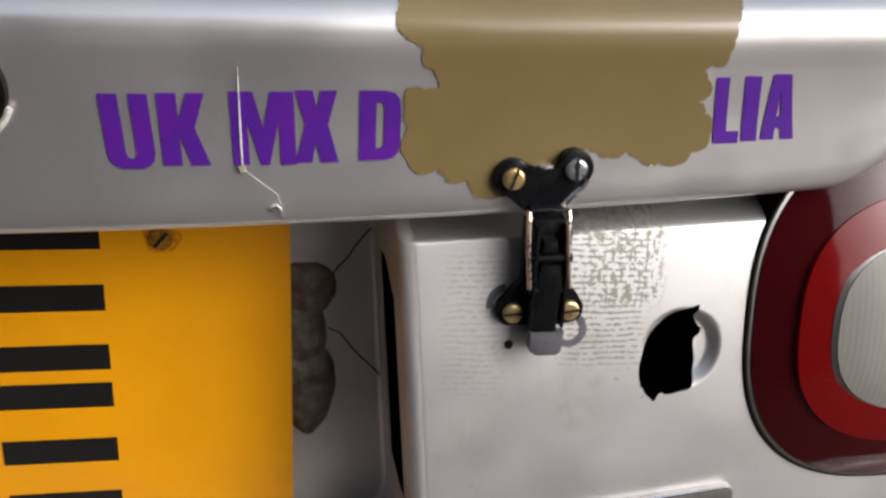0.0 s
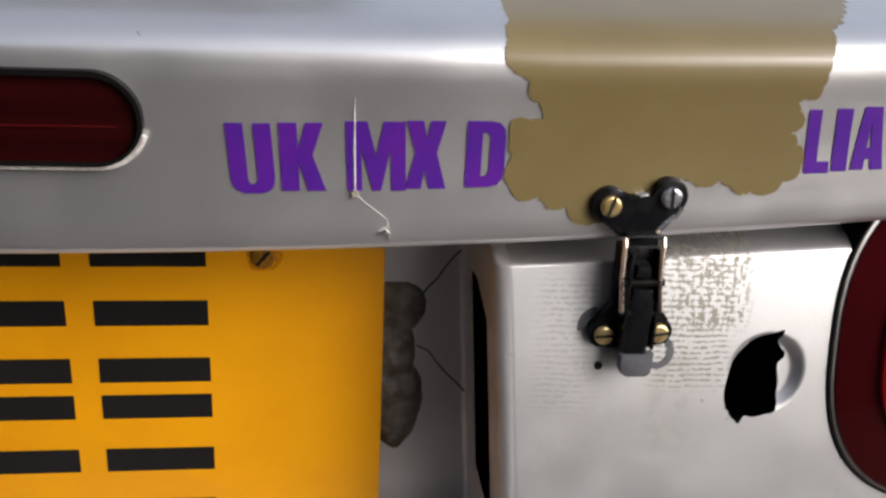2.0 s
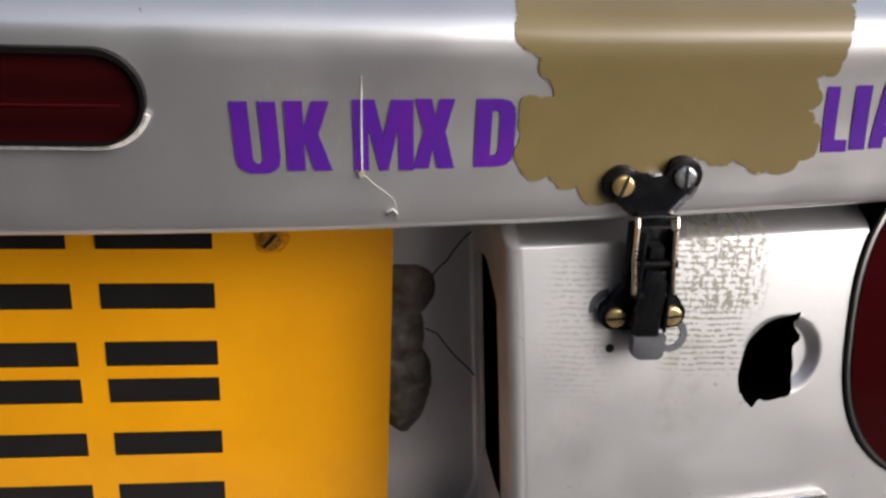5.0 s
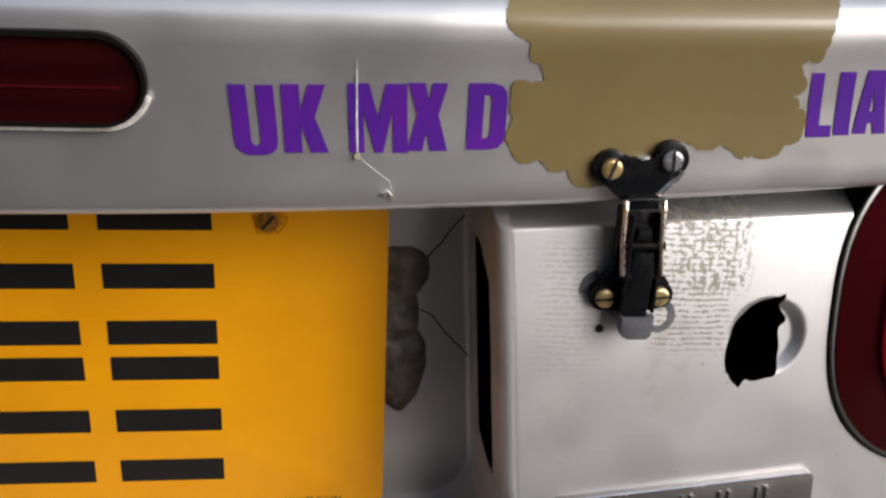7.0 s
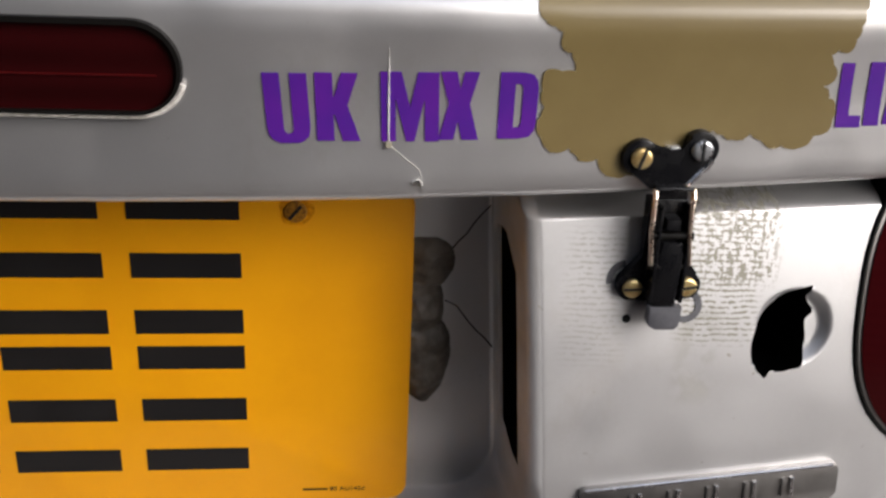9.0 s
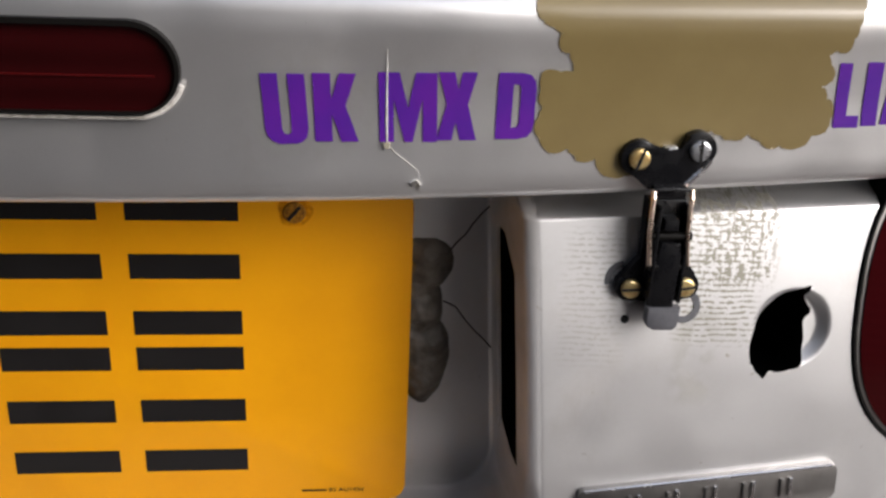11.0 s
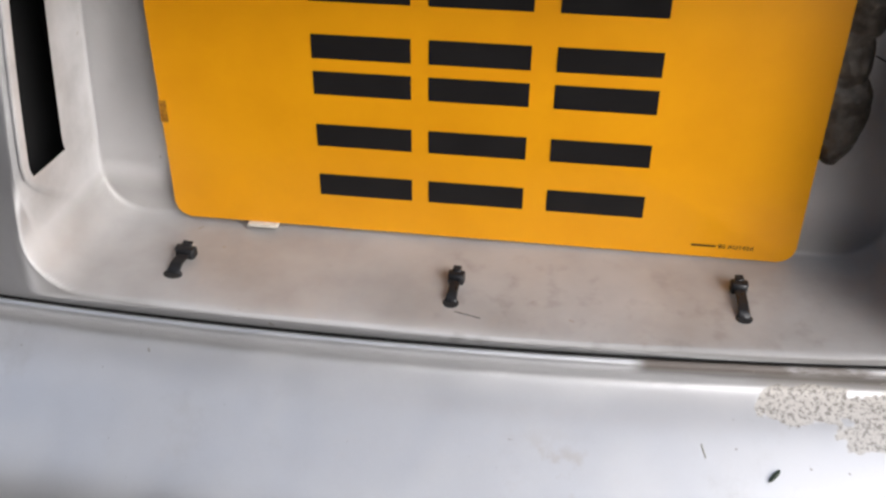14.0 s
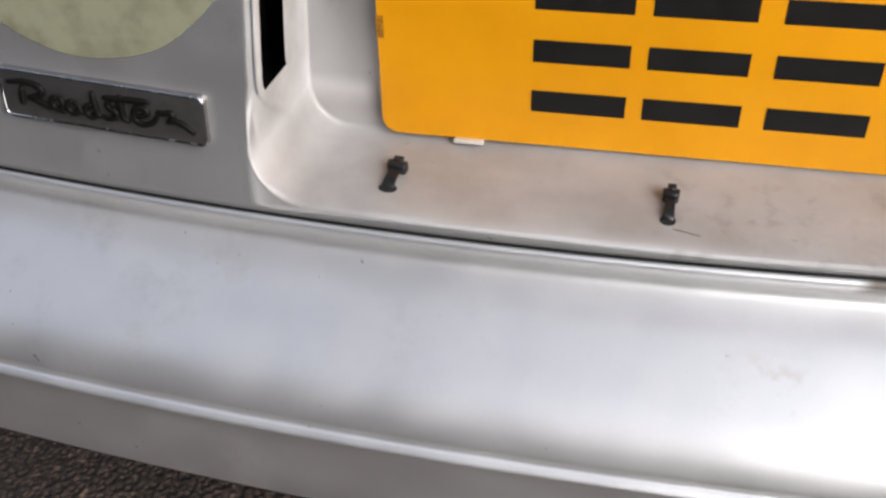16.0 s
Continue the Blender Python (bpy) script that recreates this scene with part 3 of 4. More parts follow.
# pale bar whose colour gives the white reflection under the brake light
part("bright_edge", tube(low, 0.0013, 8), scratch_white, brake, "white bar standing in for the reflection along the lower edge")

# tail light
tail = part("tail_light", slab(lamp_line(LAMP[2] + 0.0035, LAMP[3] + 0.0035), -0.0015, 0.03, lambda x, z: float(front_y(x, z))), rubber, car, "round-cornered red tail light with a black gasket")


def dome(a, b, y0, bulge, lift):
    """A bulging lens over an outline of the lamp."""
    bm = bmesh.new()
    rings = []
    for k in range(9):
        r = 1 - k / 9
        h = bulge * (1 - r**3) + lift
        rim_pts = [(LAMP[0] + (x - LAMP[0]) * r, LAMP[1] + (z - LAMP[1]) * r) for x, z in lamp_line(a, b)]
        rings.append([bm.verts.new((x, float(front_y(x, z)) + y0 - h, z)) for x, z in rim_pts])
    skirt = [bm.verts.new((v.co.x, v.co.y + lift + 0.012, v.co.z)) for v in rings[0]]
    for p0, p1 in zip([skirt, *rings], rings):
        for i in range(len(p0)):
            bm.faces.new((p0[i], p0[(i + 1) % len(p0)], p1[(i + 1) % len(p0)], p1[i]))
    bm.faces.new(rings[-1])
    return bm


part("lens_rim", dome(LAMP[2] + 0.0024, LAMP[3] + 0.0024, -0.0008, 0.004, 0.001), badge_metal, tail, "grey moulded rim")
part("outer_lens", dome(LAMP[2] + 0.0006, LAMP[3] + 0.0006, -0.001, 0.016, 0.002), lens_dark, tail, "smoked dark red outer lens")
part("red_ring", dome(0.079, 0.0645, -0.010, 0.009, 0.003), lens_red, tail, "brighter red ring")
part("clear_rim", dome(0.0640, 0.0470, -0.0135, 0.009, 0.004), badge_metal, tail, "grey rim")
part("clear_lens", dome(0.0615, 0.0445, -0.0150, 0.009, 0.004), lens_clear, tail, "ribbed clear lens")

# olive paint patch over part of the lettering
PATCH = [(0.2375, 0.8205), (0.2360, 0.8120), (0.2307, 0.7997), (0.2278, 0.7967), (0.2280, 0.7931), (0.2263, 0.7880), (0.2298, 0.7825), (0.2379, 0.7780), (0.2376, 0.7717), (0.2419, 0.7697), (0.2459, 0.7615), (0.2315, 0.7621), (0.2313, 0.7537), (0.2330, 0.7465), (0.2303, 0.7376), (0.2358, 0.7277), (0.2418, 0.7256), (0.2458, 0.7276), (0.2534, 0.7212), (0.2597, 0.7228), (0.2619, 0.7172), (0.2688, 0.7135), (0.2850, 0.7165), (0.3104, 0.7364), (0.3210, 0.7315), (0.3286, 0.7346), (0.3421, 0.7269), (0.3455, 0.7288), (0.3541, 0.7270), (0.3599, 0.7334), (0.3669, 0.7365), (0.3666, 0.7461), (0.3583, 0.7561), (0.3635, 0.7613), (0.3574, 0.7707), (0.3613, 0.7729), (0.3664, 0.7715), (0.3690, 0.7826), (0.3705, 0.7891), (0.3725, 0.7940), (0.3755, 0.8000), (0.4130, 0.8120), (0.4400, 0.8205)]


def scalloped(poly, size, rng):
    """An outline broken into small uneven lobes."""
    out = []
    for (x0, z0), (x1, z1) in zip(poly, poly[1:]):
        n = max(1, round(math.hypot(x1 - x0, z1 - z0) / size))
        for k in range(n):
            a, b = k / n, (k + 1) / n
            nx, nz = -(z1 - z0), x1 - x0
            q = rng.uniform(0.08, 0.20) / n
            for t, o in ((0, 0), (0.2, 0.75), (0.5, 1), (0.8, 0.75)):
                u = a + (b - a) * t
                out.append((x0 + (x1 - x0) * u - nx * q * o * -1, z0 + (z1 - z0) * u - nz * q * o * -1))
    return out


def sheet(name, poly, surface, lift, step, material, parent, label):
    """A thin coat within an outline, lying on a surface."""
    lo, hi = poly.min(0) - 2 * step, poly.max(0) + 2 * step
    ax, az = np.arange(lo[0], hi[0], step), np.arange(lo[1], hi[1], step)
    gx, gz = (q.copy() for q in np.meshgrid(ax, az, indexing="ij"))
    gx, gz = snap(gx, gz, poly, 0.6 * step)
    gy = np.array([surface(a, b) for a, b in zip(gx.ravel(), gz.ravel())]) - lift
    f = grid_faces(len(ax), len(az))
    f = f[inside(gx.ravel()[f].mean(1), gz.ravel()[f].mean(1), poly)]
    used, back = np.unique(f, return_inverse=True)
    return raw(name, np.stack([gx.ravel(), gy, gz.ravel()], 1)[used].tolist(), back.reshape(-1, 4).tolist(), material, parent, label)


# the lower lobes lie further out, on the bellied foot of the lid
PATCH = [(x - (x - 0.155) * 0.018 * max(0, 0.745 - z) / 0.045, z + (0.835 - z) * 0.018 * max(0, 0.745 - z) / 0.045) for x, z in PATCH]
poly = np.array(scalloped(PATCH[::-1], 0.0060, random.Random(4)) + [PATCH[0]])
sheet("paint_patch", poly, lid_y, 0.0006, 0.0009, olive, lid, "olive-brown paint patch with a ragged scalloped edge")

# purple vinyl lettering on the lid: heavy condensed capitals
GLYPH = {
    "U": [(0, 1), (0.39, 1), (0.39, 0.20), (0.43, 0.15), (0.5, 0.135), (0.57, 0.15), (0.61, 0.20), (0.61, 1), (1, 1), (1, 0.22), (0.96, 0.11), (0.86, 0.04), (0.7, 0), (0.3, 0), (0.14, 0.04), (0.04, 0.11), (0, 0.22)],
    "K": [(0, 0), (0, 1), (0.40, 1), (0.40, 0.62), (0.60, 1), (0.98, 1), (0.72, 0.53), (1, 0), (0.60, 0), (0.40, 0.42), (0.40, 0)],
    "M": [(0, 0), (0, 1), (0.36, 1), (0.5, 0.50), (0.64, 1), (1, 1), (1, 0), (0.75, 0), (0.75, 0.62), (0.57, 0), (0.43, 0), (0.25, 0.62), (0.25, 0)],
    "X": [(0.02, 1), (0.42, 1), (0.52, 0.74), (0.60, 1), (0.97, 1), (0.76, 0.53), (1, 0), (0.58, 0), (0.47, 0.28), (0.38, 0), (0, 0), (0.24, 0.53)],
    "D": [(0, 0), (0, 1), (0.6, 1), (0.84, 0.97), (0.96, 0.88), (1, 0.75), (1, 0.25), (0.96, 0.12), (0.84, 0.03), (0.6, 0), (0, 0), (0.40, 0.17), (0.40, 0.83), (0.54, 0.82), (0.60, 0.75), (0.60, 0.25), (0.54, 0.18), (0.40, 0.17)],
    "L": [(0, 0), (0, 1), (0.5, 1), (0.5, 0.19), (1, 0.19), (1, 0)],
    "I": [(0, 0), (0, 1), (1, 1), (1, 0)],
    "A": [(0, 0), (0.24, 1), (0.76, 1), (1, 0), (0.61, 0), (0.58, 0.17), (0.42, 0.17), (0.39, 0), (0, 0), (0.44, 0.36), (0.5, 0.76), (0.56, 0.36), (0.44, 0.36)],
}
for ch, x0, x1, z0, z1, tilt in (("U", 0.1187, 0.1362, 0.7301, 0.7594, -0.07), ("K", 0.1384, 0.1562, 0.7312, 0.7598, -0.04), ("M", 0.1648, 0.1888, 0.7312, 0.7606, -0.04), ("X", 0.1884, 0.2054, 0.7320, 0.7611, -0.02),
                                 ("D", 0.2134, 0.2298, 0.7326, 0.7612, -0.01), ("L", 0.3686, 0.3809, 0.7374, 0.7669, -0.13), ("I", 0.3823, 0.3900, 0.7382, 0.7674, -0.13), ("A", 0.3918, 0.4086, 0.7388, 0.7683, -0.13)):
    poly = np.array([(x0 + (x1 - x0) * p + tilt * (z1 - z0) * q, z0 + (z1 - z0) * q) for p, q in GLYPH[ch]])
    sheet("letter", poly, lid_y, 0.0005, 0.0005, purple, lid, "purple vinyl letter")


def on_lid(points, d=0.0):
    return [(x, lid_y(x, z) - d, z) for x, z in points]


part("scratch", tube(on_lid([(0.1671, 0.770), (0.1672, 0.760), (0.1673, 0.750), (0.1675, 0.740), (0.1678, 0.7305)], 0.0005), 0.00042, 6, (0.3, 0.8, 1, 1.2, 0.9)), scratch_white, lid, "pale vertical scratch")
part("crack", tube(on_lid([(0.1678, 0.7300), (0.1725, 0.7255), (0.1770, 0.7220), (0.1812, 0.7185), (0.1820, 0.7150), (0.1806, 0.7110)], 0.00005), 0.00022, 6), crack_grey, lid, "hairline paint crack")
for x, z, r, m in ((0.1678, 0.7300, 0.0013, primer), (0.1808, 0.7085, 0.0030, primer), (0.1803, 0.7120, 0.0020, scratch_white), (0.1790, 0.7062, 0.0022, primer)):
    pts = [(x + r * (1 + 0.3 * math.sin(5 * t + 40 * x)) * math.cos(t), z + 1.2 * r * math.sin(t)) for t in np.arange(14) * math.pi / 7]
    part("paint_chip", slab(pts, -0.0016, 0.002, lid_y), m, lid)
rng = random.Random(8)
for k in range(26):
    x = rng.uniform(0.0, 0.19)
    z = float(lid_hem(x)) + rng.uniform(0.0022, 0.0036)
    w = rng.uniform(0.0008, 0.0040)
    part("paint_chip", slab([(x - w, z), (x - 0.3 * w, z - 0.0008), (x + w, z), (x, z + 0.0007)], -0.0013, 0.002, lid_y), scratch_white, lid)

# putty in the recess, with cracks running from it
fx, fz = np.arange(0.160, 0.216, 0.0008), np.arange(0.546, 0.662, 0.0008)
FX, FZ = np.meshgrid(fx, fz, indexing="ij")
wob = np.array([noise.noise((a * 90, 3.1, b * 90)) for a, b in zip(FX.ravel(), FZ.ravel())]).reshape(FX.shape)
fine = np.array([noise.noise((a * 260, 7.7, b * 260)) for a, b in zip(FX.ravel(), FZ.ravel())]).reshape(FX.shape)
blob = np.zeros(FX.shape)
for a, b, p, q in ((0.194, 0.6400, 0.0165, 0.0155), (0.190, 0.612, 0.0150, 0.026), (0.194, 0.583, 0.0160, 0.029)):
    blob = np.maximum(blob, 1 - ((FX - a) / p) ** 2 - ((FZ - b) / q) ** 2 + 0.18 * wob)
FYY = panel_y(FX, FZ) + 0.0015 - 0.0095 * np.sqrt(np.clip(blob, 0, 1)) * (1 + 0.35 * wob) - 0.0012 * fine * (blob > 0.05)
FF = grid_faces(len(fx), len(fz))
FF = FF[blob.ravel()[FF].max(1) > 0]
used, back = np.unique(FF, return_inverse=True)
raw("putty", np.stack([FX, FYY, FZ], -1).reshape(-1, 3)[used].tolist(), back.reshape(-1, 4).tolist(), filler_mat, panel, "lumpy dark grey putty repair")


def on_panel(points, d=0.0):
    return [(x, float(panel_y(x, z)) - d, z) for x, z in points]


part("hairline_crack", tube(on_panel([(0.2075, 0.6470), (0.2110, 0.6520), (0.2155, 0.6565), (0.2190, 0.6625), (0.2240, 0.6690), (0.2275, 0.6730)]), 0.00045, 5), cavity, panel)
part("hairline_crack", tube(on_panel([(0.2050, 0.6170), (0.2120, 0.6135), (0.2180, 0.6050), (0.2230, 0.5990), (0.2290, 0.5930), (0.2335, 0.5880)]), 0.00042, 5), cavity, panel)

part("hairline_crack", tube(on_panel([(-0.0070, 0.4788), (0.0000, 0.4786), (0.0080, 0.4783)]), 0.0003, 5), cavity, panel)

# pale round mark of a lost sticker
disc = [(-0.338 + 0.098 * math.cos(t) + 0.0012 * math.sin(9 * t), 0.6615 + 0.098 * math.sin(t) - 0.006 * max(0, math.cos(t - 3.9)) ** 3) for t in np.arange(80) * math.pi / 40]
disc = [(min(x, -0.2500 - 0.07 * (0.61 - z)), min(z, float(top_z(x)) - 0.007)) for x, z in disc]
sheet("sticker_mark", np.array(disc), lambda x, z: float(front_y(x, z)), 0.0006, 0.0015, pale_disc, panel, "pale greenish round mark of a lost sticker")


# badges
def badge(name, x0, z0, x1, z1, h, label):
    a = math.atan2(z1 - z0, x1 - x0)
    w = math.hypot(x1 - x0, z1 - z0)
    c, s = math.cos(a), math.sin(a)
    put = lambda p, q: (x0 + c * p - s * q, z0 + s * p + c * q)
    ob = part(name, slab([put(p, q) for p, q in rounded(0, w, 0, h, 0.0035, 5)], -0.0042, 0.002, lambda x, z: float(front_y(x, z)), 0.0012), badge_metal, car, label)
    return ob, put, a, w


bar_badge, put, a, w = badge("badge", 0.2697, 0.5292, 0.4085, 0.5388, 0.0208, "brushed grey metal badge with raised bars")
face = lambda x, z: float(front_y(x, z)) - 0.0042
for k in range(5):
    for d in (0.0, 0.0048):
        p0 = 0.0255 + k * 0.0205 + d
        pts = [put(p, q) for p, q in ((p0, 0.0055), (p0 + 0.0022, 0.0055), (p0 + 0.0022, 0.0160), (p0, 0.0160))]
        part("raised_bar", slab(pts, -0.0012, 0.001, face, 0.0006), chrome if d else badge_metal, bar_badge)
rim_pts = [put(p, q) for p, q in ((0.003, 0.0200), (0.05, 0.0202), (0.10, 0.0202), (w - 0.003, 0.0200))]
part("bright_edge", tube([(x, float(front_y(x, z)) - 0.0036, z) for x, z in rim_pts], 0.0009, 6), chrome, bar_badge, "polished upper edge")
script_badge, put, a, w = badge("badge", -0.4095, 0.5205, -0.2762, 0.5138, 0.0318, "dark chrome badge with black script lettering")
part("rim", tube([(x, float(front_y(x, z)) - 0.0040, z) for x, z in (put(p, q) for p, q in rounded(0.001, w - 0.001, 0.001, 0.031, 0.0035, 5))] , 0.0008, 6), chrome, script_badge)


def strokes(name, lines, radius, place, material, parent, label):
    """Handwriting: a rounded stroke along each line of points, all in one mesh."""
    verts, faces = [], []
    for line in lines:
        pts = spline(line, 5)
        taper = [0.55 + 0.45 * math.sin(math.pi * min(1, max(0, k / (len(pts) - 1)))) ** 0.5 for k in range(len(pts))]
        bm = tube([place(p, q) for p, q in pts], radius, 8, taper)
        bm.verts.index_update()
        faces += [tuple(v.index + len(verts) for v in f.verts) for f in bm.faces]
        verts += [tuple(v.co) for v in bm.verts]
        bm.free()
    return raw(name, verts, faces, material, parent, label)


def loop(cx, cz, r, a0=80, a1=440):
    return [(cx + r * math.cos(radians(a)), cz + r * 1.05 * math.sin(radians(a))) for a in np.linspace(a0, a1, 9)]


def on_badge(p, q):
    x, z = put(p, q)
    return x, float(front_y(x, z)) - 0.0047, z


# the word Roadster in joined handwriting, in millimetres along and up the badge
WORD = [[(6, 23.2), (16, 24.6), (24, 24.2), (29, 21.6), (28.4, 18.4), (24, 16.2), (19, 15.2)], [(15.6, 21.5), (14.8, 15), (14.2, 9.4)], [(19, 15.2), (27, 12.8), (35, 10.8), (43, 8.6)],
        loop(38.4, 14.2, 3.9), loop(48.6, 13.2, 3.7), [(52.6, 16), (53.2, 12), (55, 9.4)], loop(60.6, 12.6, 3.7), [(62.6, 25.4), (63.6, 18), (64.4, 12), (67, 9.2)],
        [(77, 19), (72.2, 19.4), (73, 16.4), (77, 14.4), (76.6, 11), (71, 9.4), (67, 10.6)], [(80.6, 26), (80.8, 18), (81.2, 11.6), (85, 9.2)], [(69.4, 22.6), (80, 23.2), (91, 23.8), (100, 24.0)],
        [(88.5, 13.4), (93, 14.4), (97.4, 16.4), (95.8, 19.4), (91.4, 19.4), (88.4, 15.6), (89, 11.4), (92.6, 9.2), (97.4, 9.8), (101.6, 12.8), (104.6, 18.2)],
        [(103.4, 18.8), (107, 18.2), (112.6, 19.0), (113.2, 16.4), (109.4, 12.6)], [(109, 12.8), (114, 14.2), (120, 12.8), (126.5, 8)]]
strokes("lettering", [[(p / 1000, q / 1000) for p, q in line] for line in WORD], 0.0022, on_badge, rubber, script_badge, "black handwritten word Roadster")

# ---- number plate ----
plate = empty("number_plate", "yellow rear number plate with black bars, screwed into the recess", "number plate")
flat = lambda x, z: 0.0
part("panel", slab(rounded(-0.1925, 0.1863, 0.4920, 0.6845, 0.0095, 8), 0.0, 0.0040, None, 0.0010), yellow, plate)
for z0 in (0.6015, 0.5150):
    for x0 in (-0.0975, -0.0310, 0.0395):
        for q in (0.0, 0.0325, 0.065):
            part("bar", slab([(x0, z0 + q), (x0 + 0.0565, z0 + q), (x0 + 0.0565, z0 + q + 0.014), (x0, z0 + q + 0.014)], -0.0004, 0.001), black_ink, plate, "", False)
lettered("print", "BS AU145d", black_ink, plate, (0.1420, 0.4985), 0.0200, 0.0026, 0.0003, flat, "tiny maker's print")
part("print_bar", box(0.1262, 0.1405, -0.0003, 0.001, 0.4990, 0.5002), black_ink, plate, "", False)
part("edge_tape", box(-0.1932, -0.1885, -0.0006, 0.0046, 0.556, 0.570, 0.0003), brown_cap, plate, "brown stain on the edge", False)
for x0, z0 in ((0.1245, 0.6715), (-0.131, 0.6690)):
    bm = slab([(x0 + 0.0058 * math.cos(t), z0 + 0.0058 * math.sin(t)) for t in np.arange(24) * math.pi / 12], -0.0022, 0.002, None, 0.0014)
    stain = [(x0 + (0.0088 + 0.0012 * math.sin(3 * t + 1)) * math.cos(t), z0 + (0.0085 + 0.0010 * math.cos(2 * t)) * math.sin(t)) for t in np.arange(28) * math.pi / 14]
    part("rust_stain", slab(stain, -0.0003, 0.001), rust_yellow, plate, "brownish stain round the screw", False)
    cap = part("screw", bm, brown_cap, plate, "rusty brown screw cap")
    t = 0.85
    d = Vector((math.cos(t), 0, math.sin(t)))
    part("slot", tube([Vector((x0, -0.0022, z0)) - d * 0.0046, Vector((x0, -0.0022, z0)) + d * 0.0046], 0.0009, 6), cavity, cap)
for x0 in (-0.12, 0.0, 0.12):
    part("spacer", box(x0 - 0.008, x0 + 0.008, 0.0035, 0.0100, 0.60, 0.62), rubber, plate)
pad = tagged(part("white_pad", box(-0.1455, -0.1265, -0.0035, 0.0035, 0.4897, 0.4918, 0.0006), white_pad), "small dirty white plastic pad under the number plate", "pad")

# ---- cable ties ----
def tie(x, z_top, z_low, lean, wide=1.0):
    ob = empty("cable_tie", "black plastic cable tie looped through a hole in the panel", "cable tie", group="cable ties under the plate")
    lo, hi = (Vector((x + d, float(panel_y(x, z)), z)) for d, z in ((0, z_low), (lean, z_top)))
    up = (hi - lo).normalized()
    out = Vector((-1, 0, 0)).cross(up)
    out = -out if out.y > 0 else out
    side = up.cross(out)
    span = (hi - lo).length
    at = lambda u, v, w: lo + side * (u * wide) + up * v + out * w

    def bar(rows, name):
        bm = bmesh.new()
        rings = [[bm.verts.new(at(a * h, v, w + b)) for a, b in ((-1, 0), (1, 0), (1, -t), (-1, -t))] for v, w, h, t in rows]
        for p0, p1 in zip(rings, rings[1:]):
            for i in range(4):
                bm.faces.new((p0[i], p0[(i + 1) % 4], p1[(i + 1) % 4], p1[i]))
        bm.faces.new(rings[0])
        bm.faces.new(rings[-1][::-1])
        bmesh.ops.bevel(bm, geom=list(bm.edges), offset=0.0005, segments=1, affect="EDGES")
        part(name, bm, black_plastic, ob)

    h = span - 0.0075
    bar([(h, 0.0052, 0.0040, 0.0052), (h + 0.0015, 0.0066, 0.0047, 0.0066), (h + 0.006, 0.0066, 0.0049, 0.0066), (span, 0.0052, 0.0042, 0.0052)], "head")
    bar([(span - 0.003, 0.0072, 0.0026, 0.002), (span + 0.0015, 0.0080, 0.0025, 0.0012)], "tail_end")
    bar([(h + 0.001, 0.0040, 0.0033, 0.0014), (h * 0.7, 0.0044, 0.0030, 0.0014), (h * 0.4, 0.0042, 0.0030, 0.0014), (h * 0.15, 0.0030, 0.0032, 0.0014), (-0.0005, 0.0006, 0.0034, 0.0014)], "strap")
    # flat black disc, the hole's inner shade given as colour
    bm = bmesh.new()
    ring = [bm.verts.new(at(0.0046 * math.cos(t), 0.0040 * math.sin(t) - 0.0005, 0.0005)) for t in np.arange(18) * math.pi / 9]
    deep = [bm.verts.new(v.co - out * 0.002) for v in ring]
    bm.faces.new(ring)
    for i in range(18):
        bm.faces.new((ring[i], ring[(i + 1) % 18], deep[(i + 1) % 18], deep[i]))
    part("hole", bm, cavity, ob, "drilled black hole", False)
    return ob


tie(-0.1772, 0.4829, 0.4806, 0.0022, 1.3)
tie(-0.0100, 0.4830, 0.4799, 0.001)
tie(0.1530, 0.4870, 0.4838, -0.001)

# ---- toggle latch between lid and panel ----
latch = empty("toggle_latch", "black over-centre toggle latch holding the boot lid shut, brass screws", "latch")


def disc_pts(x, z, r, a0=0, a1=360, n=12):
    return [(x + r * math.cos(radians(a0 + (a1 - a0) * k / n)), z + r * math.sin(radians(a0 + (a1 - a0) * k / n))) for k in range(n + 1)]


LATCH_Y, BASE_Y = -0.0745, -0.0628
keeper = [*disc_pts(0.3038, 0.7290, 0.0082, -40, 130), (0.2965, 0.7285), (0.2905, 0.7275), *disc_pts(0.2773, 0.7250, 0.0082, 50, 225), (0.2822, 0.7130), (0.2835, 0.7105), (0.3005, 0.7105), (0.3030, 0.7150)]
part("keeper_plate", slab(keeper, LATCH_Y - 0.0040, LATCH_Y + 0.012, None, 0.0012), black_paint, latch, "black two-eared keeper plate")
part("keeper_hook", slab([(0.2848, 0.7085), (0.2995, 0.7085), (0.2990, 0.7130), (0.2852, 0.7130)], LATCH_Y - 0.0085, LATCH_Y - 0.003, None, 0.0018), black_paint, latch)
part("keeper_spring", slab([(0.2890, 0.7275), (0.2945, 0.7280), (0.2945, 0.7300), (0.2890, 0.7296)], LATCH_Y - 0.0030, LATCH_Y + 0.004, None, 0.0006), zinc, latch, "small steel tongue")
base_pts = [*disc_pts(0.3100, 0.6606, 0.0072, -70, 60), (0.3068, 0.6750), (0.3050, 0.7040), (0.2870, 0.7040), (0.2875, 0.6750), *disc_pts(0.2837, 0.6598, 0.0072, 120, 250), (0.2900, 0.6530), (0.3060, 0.6530)]
part("base_plate", slab(base_pts, BASE_Y - 0.0030, BASE_Y + 0.004, None, 0.0008), black_paint, latch, "black base plate with two ears")
for x0 in (0.2893, 0.3035):
    part("cheek", box(x0, x0 + 0.0016, BASE_Y - 0.013, BASE_Y - 0.002, 0.6560, 0.7030, 0.0006), black_paint, latch)
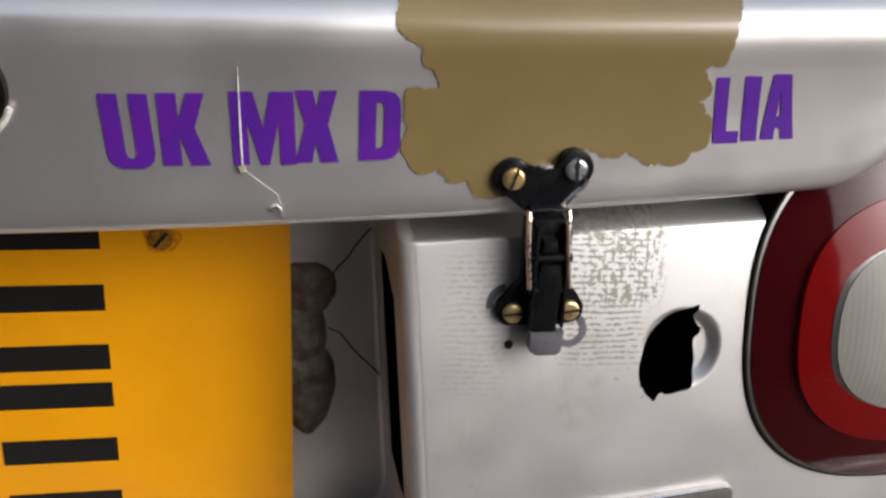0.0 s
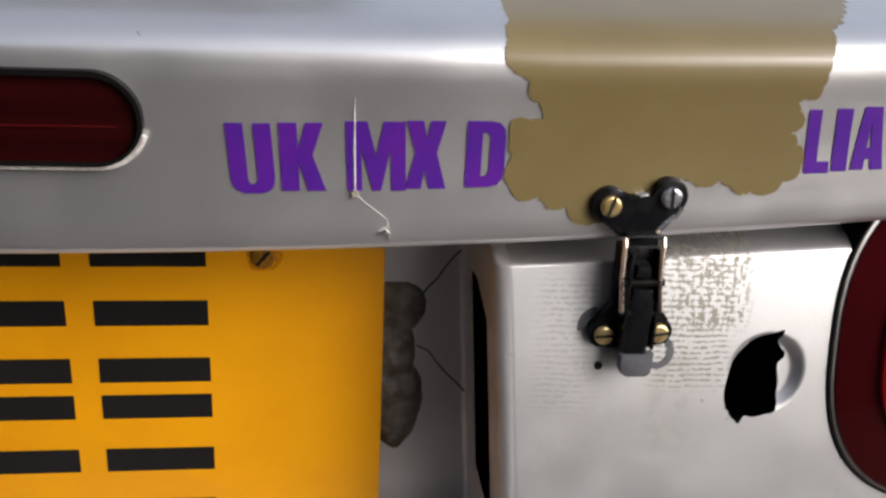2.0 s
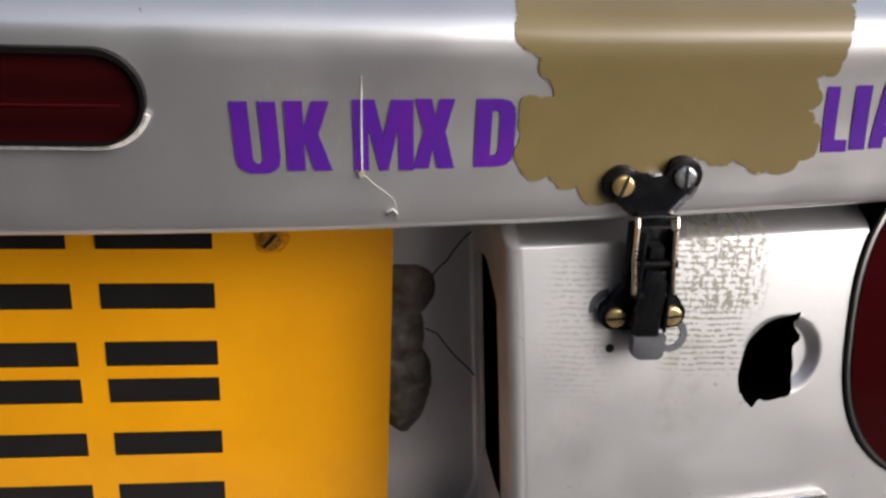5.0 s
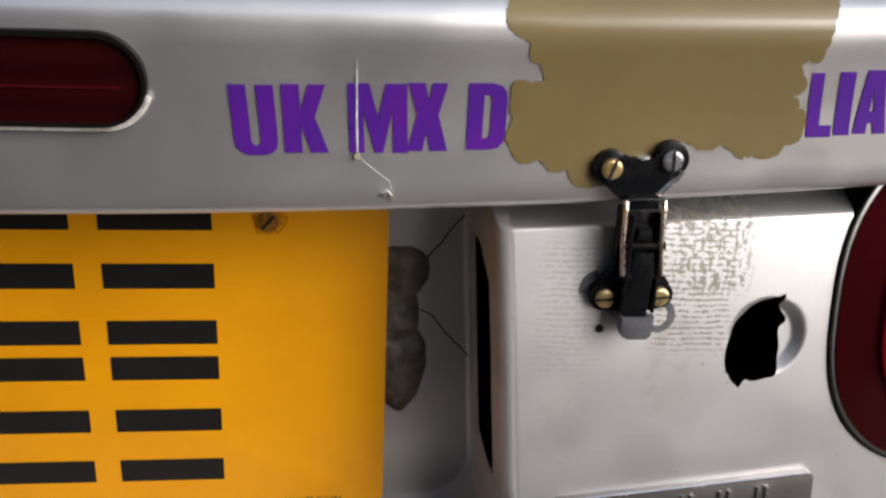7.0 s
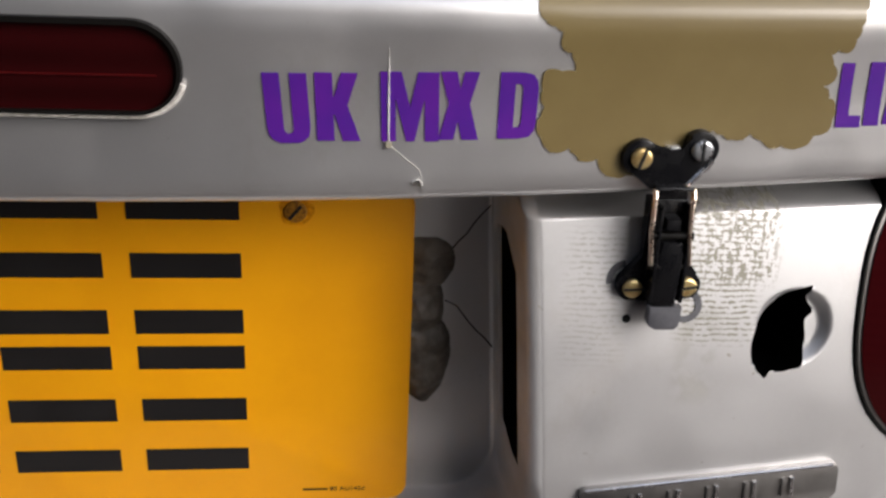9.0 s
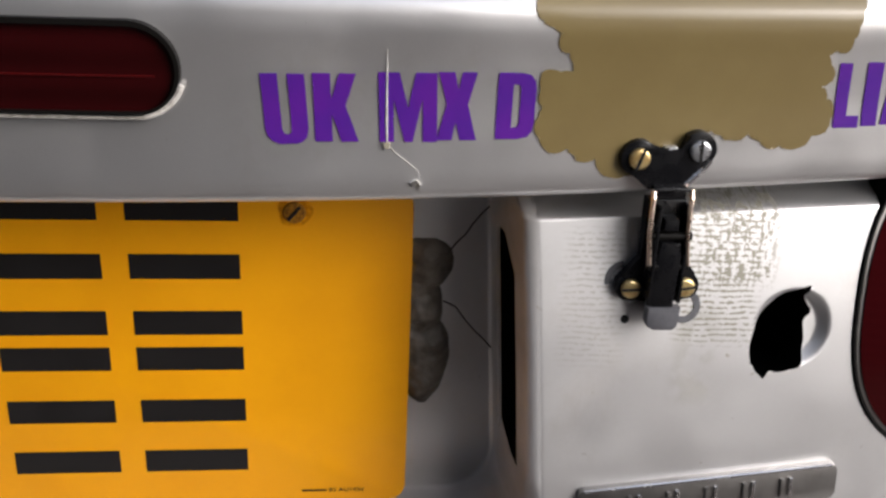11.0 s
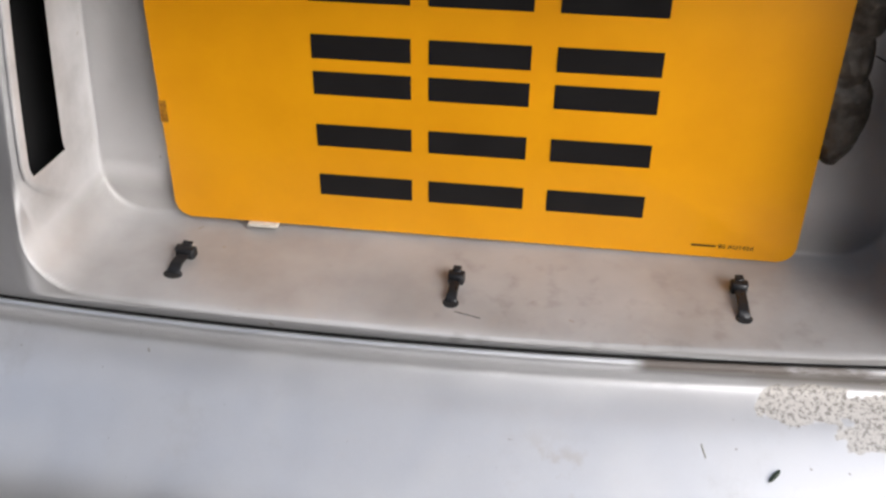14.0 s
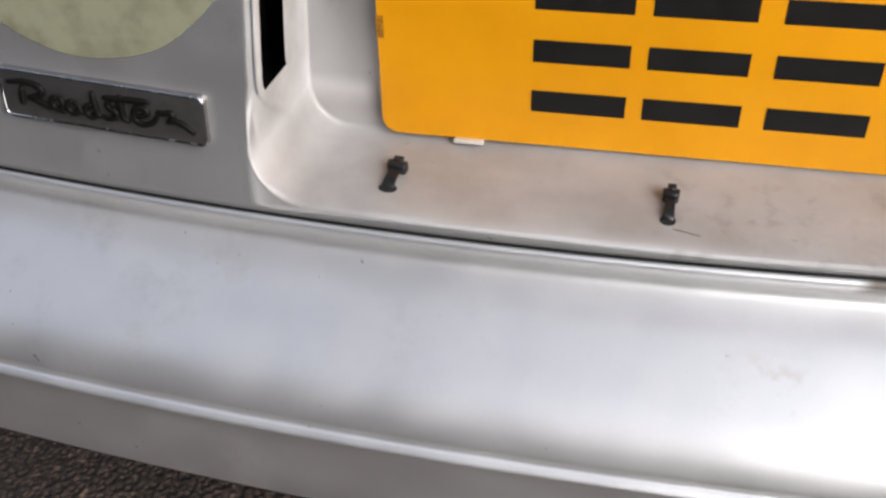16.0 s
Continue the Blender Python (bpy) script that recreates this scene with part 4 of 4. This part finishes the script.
part("lever", slab([(0.2905, 0.6520), (0.3022, 0.6520), (0.3025, 0.6800), (0.3020, 0.6860), (0.2925, 0.6860), (0.2912, 0.6800)], BASE_Y - 0.0125, BASE_Y - 0.0060, None, 0.0018), black_paint, latch, "black lever")
part("lever_ridge", slab([(0.2918, 0.6925), (0.2990, 0.6925), (0.2985, 0.6980), (0.2922, 0.6980)], BASE_Y - 0.0150, BASE_Y - 0.0060, None, 0.0014), black_paint, latch)
part("lever_tab", slab([(0.2908, 0.6440), (0.2935, 0.6424), (0.3028, 0.6424), (0.3050, 0.6445), (0.3056, 0.6540), (0.2898, 0.6540), (0.2896, 0.6465)], BASE_Y - 0.0140, BASE_Y - 0.0085, None, 0.0016), grey_tab, latch, "grey lever end")
part("lever_stem", box(0.2950, 0.3010, BASE_Y - 0.010, BASE_Y + 0.002, 0.6450, 0.6560, 0.001), black_paint, latch)
for z0, r in ((0.6890, 0.0020), (0.6740, 0.0020)):
    part("pivot", tube([(0.2880, BASE_Y - 0.0105, z0), (0.3065, BASE_Y - 0.0105, z0)], r, 12), rubber, latch)
for x0, x1 in ((0.2892, 0.2838), (0.3074, 0.3010)):
    part("bail_rod", tube([(x0, BASE_Y - 0.0125, 0.6735), ((x0 * 2 + x1) / 3, BASE_Y - 0.0125, 0.690), (x1, LATCH_Y - 0.0105, 0.7090), (x1, LATCH_Y - 0.0090, 0.7125)], 0.0011, 8), copper_wire, latch, "bright wire bail")
part("bail_rod", tube([(0.2838, LATCH_Y - 0.0094, 0.7125), (0.2924, LATCH_Y - 0.0096, 0.7130), (0.3010, LATCH_Y - 0.0094, 0.7127)], 0.0009, 8), black_paint, latch, "blackened top of the bail")
part("worn_edge", tube([(0.2998, LATCH_Y - 0.0040, 0.7126), (0.3035, LATCH_Y - 0.0041, 0.7172), (0.3075, LATCH_Y - 0.0041, 0.7212), (0.3095, LATCH_Y - 0.0040, 0.7245)], 0.0013, 6), chrome, latch, "edge worn bright")


for ob in latch.children:
    if ob.name.split(".")[0] in ("base_plate", "cheek", "lever", "lever_ridge", "lever_tab", "lever_stem", "pivot"):
        ob.location = (0.0014, 0.0, -0.0017)


def screw(x, z, y, material, label, angle):
    bm = slab([(x + 0.0047 * math.cos(t), z + 0.0047 * math.sin(t)) for t in np.arange(24) * math.pi / 12], y - 0.0026, y + 0.003, None, 0.0014, 3)
    ob = part("screw", bm, material, latch, label)
    d = Vector((math.cos(angle), 0, math.sin(angle)))
    part("slot", box(-0.0048, 0.0048, -0.00045, 0.00045, -0.0005, 0.0005), cavity, ob).matrix_local = Matrix.Translation((x, y - 0.0027, z)) @ Matrix.Rotation(-angle, 4, "Y") @ Matrix.Diagonal((1, 1, 1.1, 1))
    return ob


screw(0.2773, 0.7250, LATCH_Y - 0.0040, brass, "brass slotted screw", 1.25)
screw(0.3038, 0.7290, LATCH_Y - 0.0040, zinc, "grey steel slotted screw", 1.6)
screw(0.2851, 0.6581, BASE_Y - 0.0030, brass, "brass slotted screw", 0.05)
screw(0.3114, 0.6588, BASE_Y - 0.0030, brass, "brass slotted screw", 0.15)

for x0, z0, r, a0, a1 in ((0.3144, 0.6463, 0.0085, -120, 75), (0.2836, 0.6593, 0.0098, 95, 190)):
    arc = [(a, b) for a, b in disc_pts(x0, z0, r, a0, a1, 14)] + [(a, b) for a, b in disc_pts(x0, z0, r - 0.0032, a1, a0, 14)]
    part("rub_mark", slab(arc, -0.0005, 0.001, lambda x, z: float(front_y(x, z))), grey_tab, panel, "grey rubbed ring in the paint", False)
# the drilled hole is a black disc, its shade given as colour
part("drill_hole", slab(disc_pts(0.2852, 0.6403, 0.0021, 0, 345, 15), -0.0004, 0.002, lambda x, z: float(front_y(x, z))), cavity, panel, "small drilled hole", False)

# ---- loose bits on the bumper ----
def on_bumper(x, z, d=0.0):
    return Vector((x, bumper_y(x, z) - d, z))


a, b = on_bumper(0.1680, 0.4234, 0.0016), on_bumper(0.1737, 0.4271, 0.0016)
leaf = tagged(part("leaf", tube([a.lerp(b, t) for t in (0, 0.2, 0.5, 0.8, 1)], 0.0013, 6, (0.2, 0.9, 1.1, 1.0, 0.5)), leaf_green), "small dark green needle leaf lying on the bumper", "leaf")
a, b = on_bumper(0.1357, 0.4270, 0.0003), on_bumper(0.1334, 0.4308, 0.0003)
part("scratch", tube([a, a.lerp(b, 0.5), b], 0.00035, 5), primer, bumper, "short scratch")
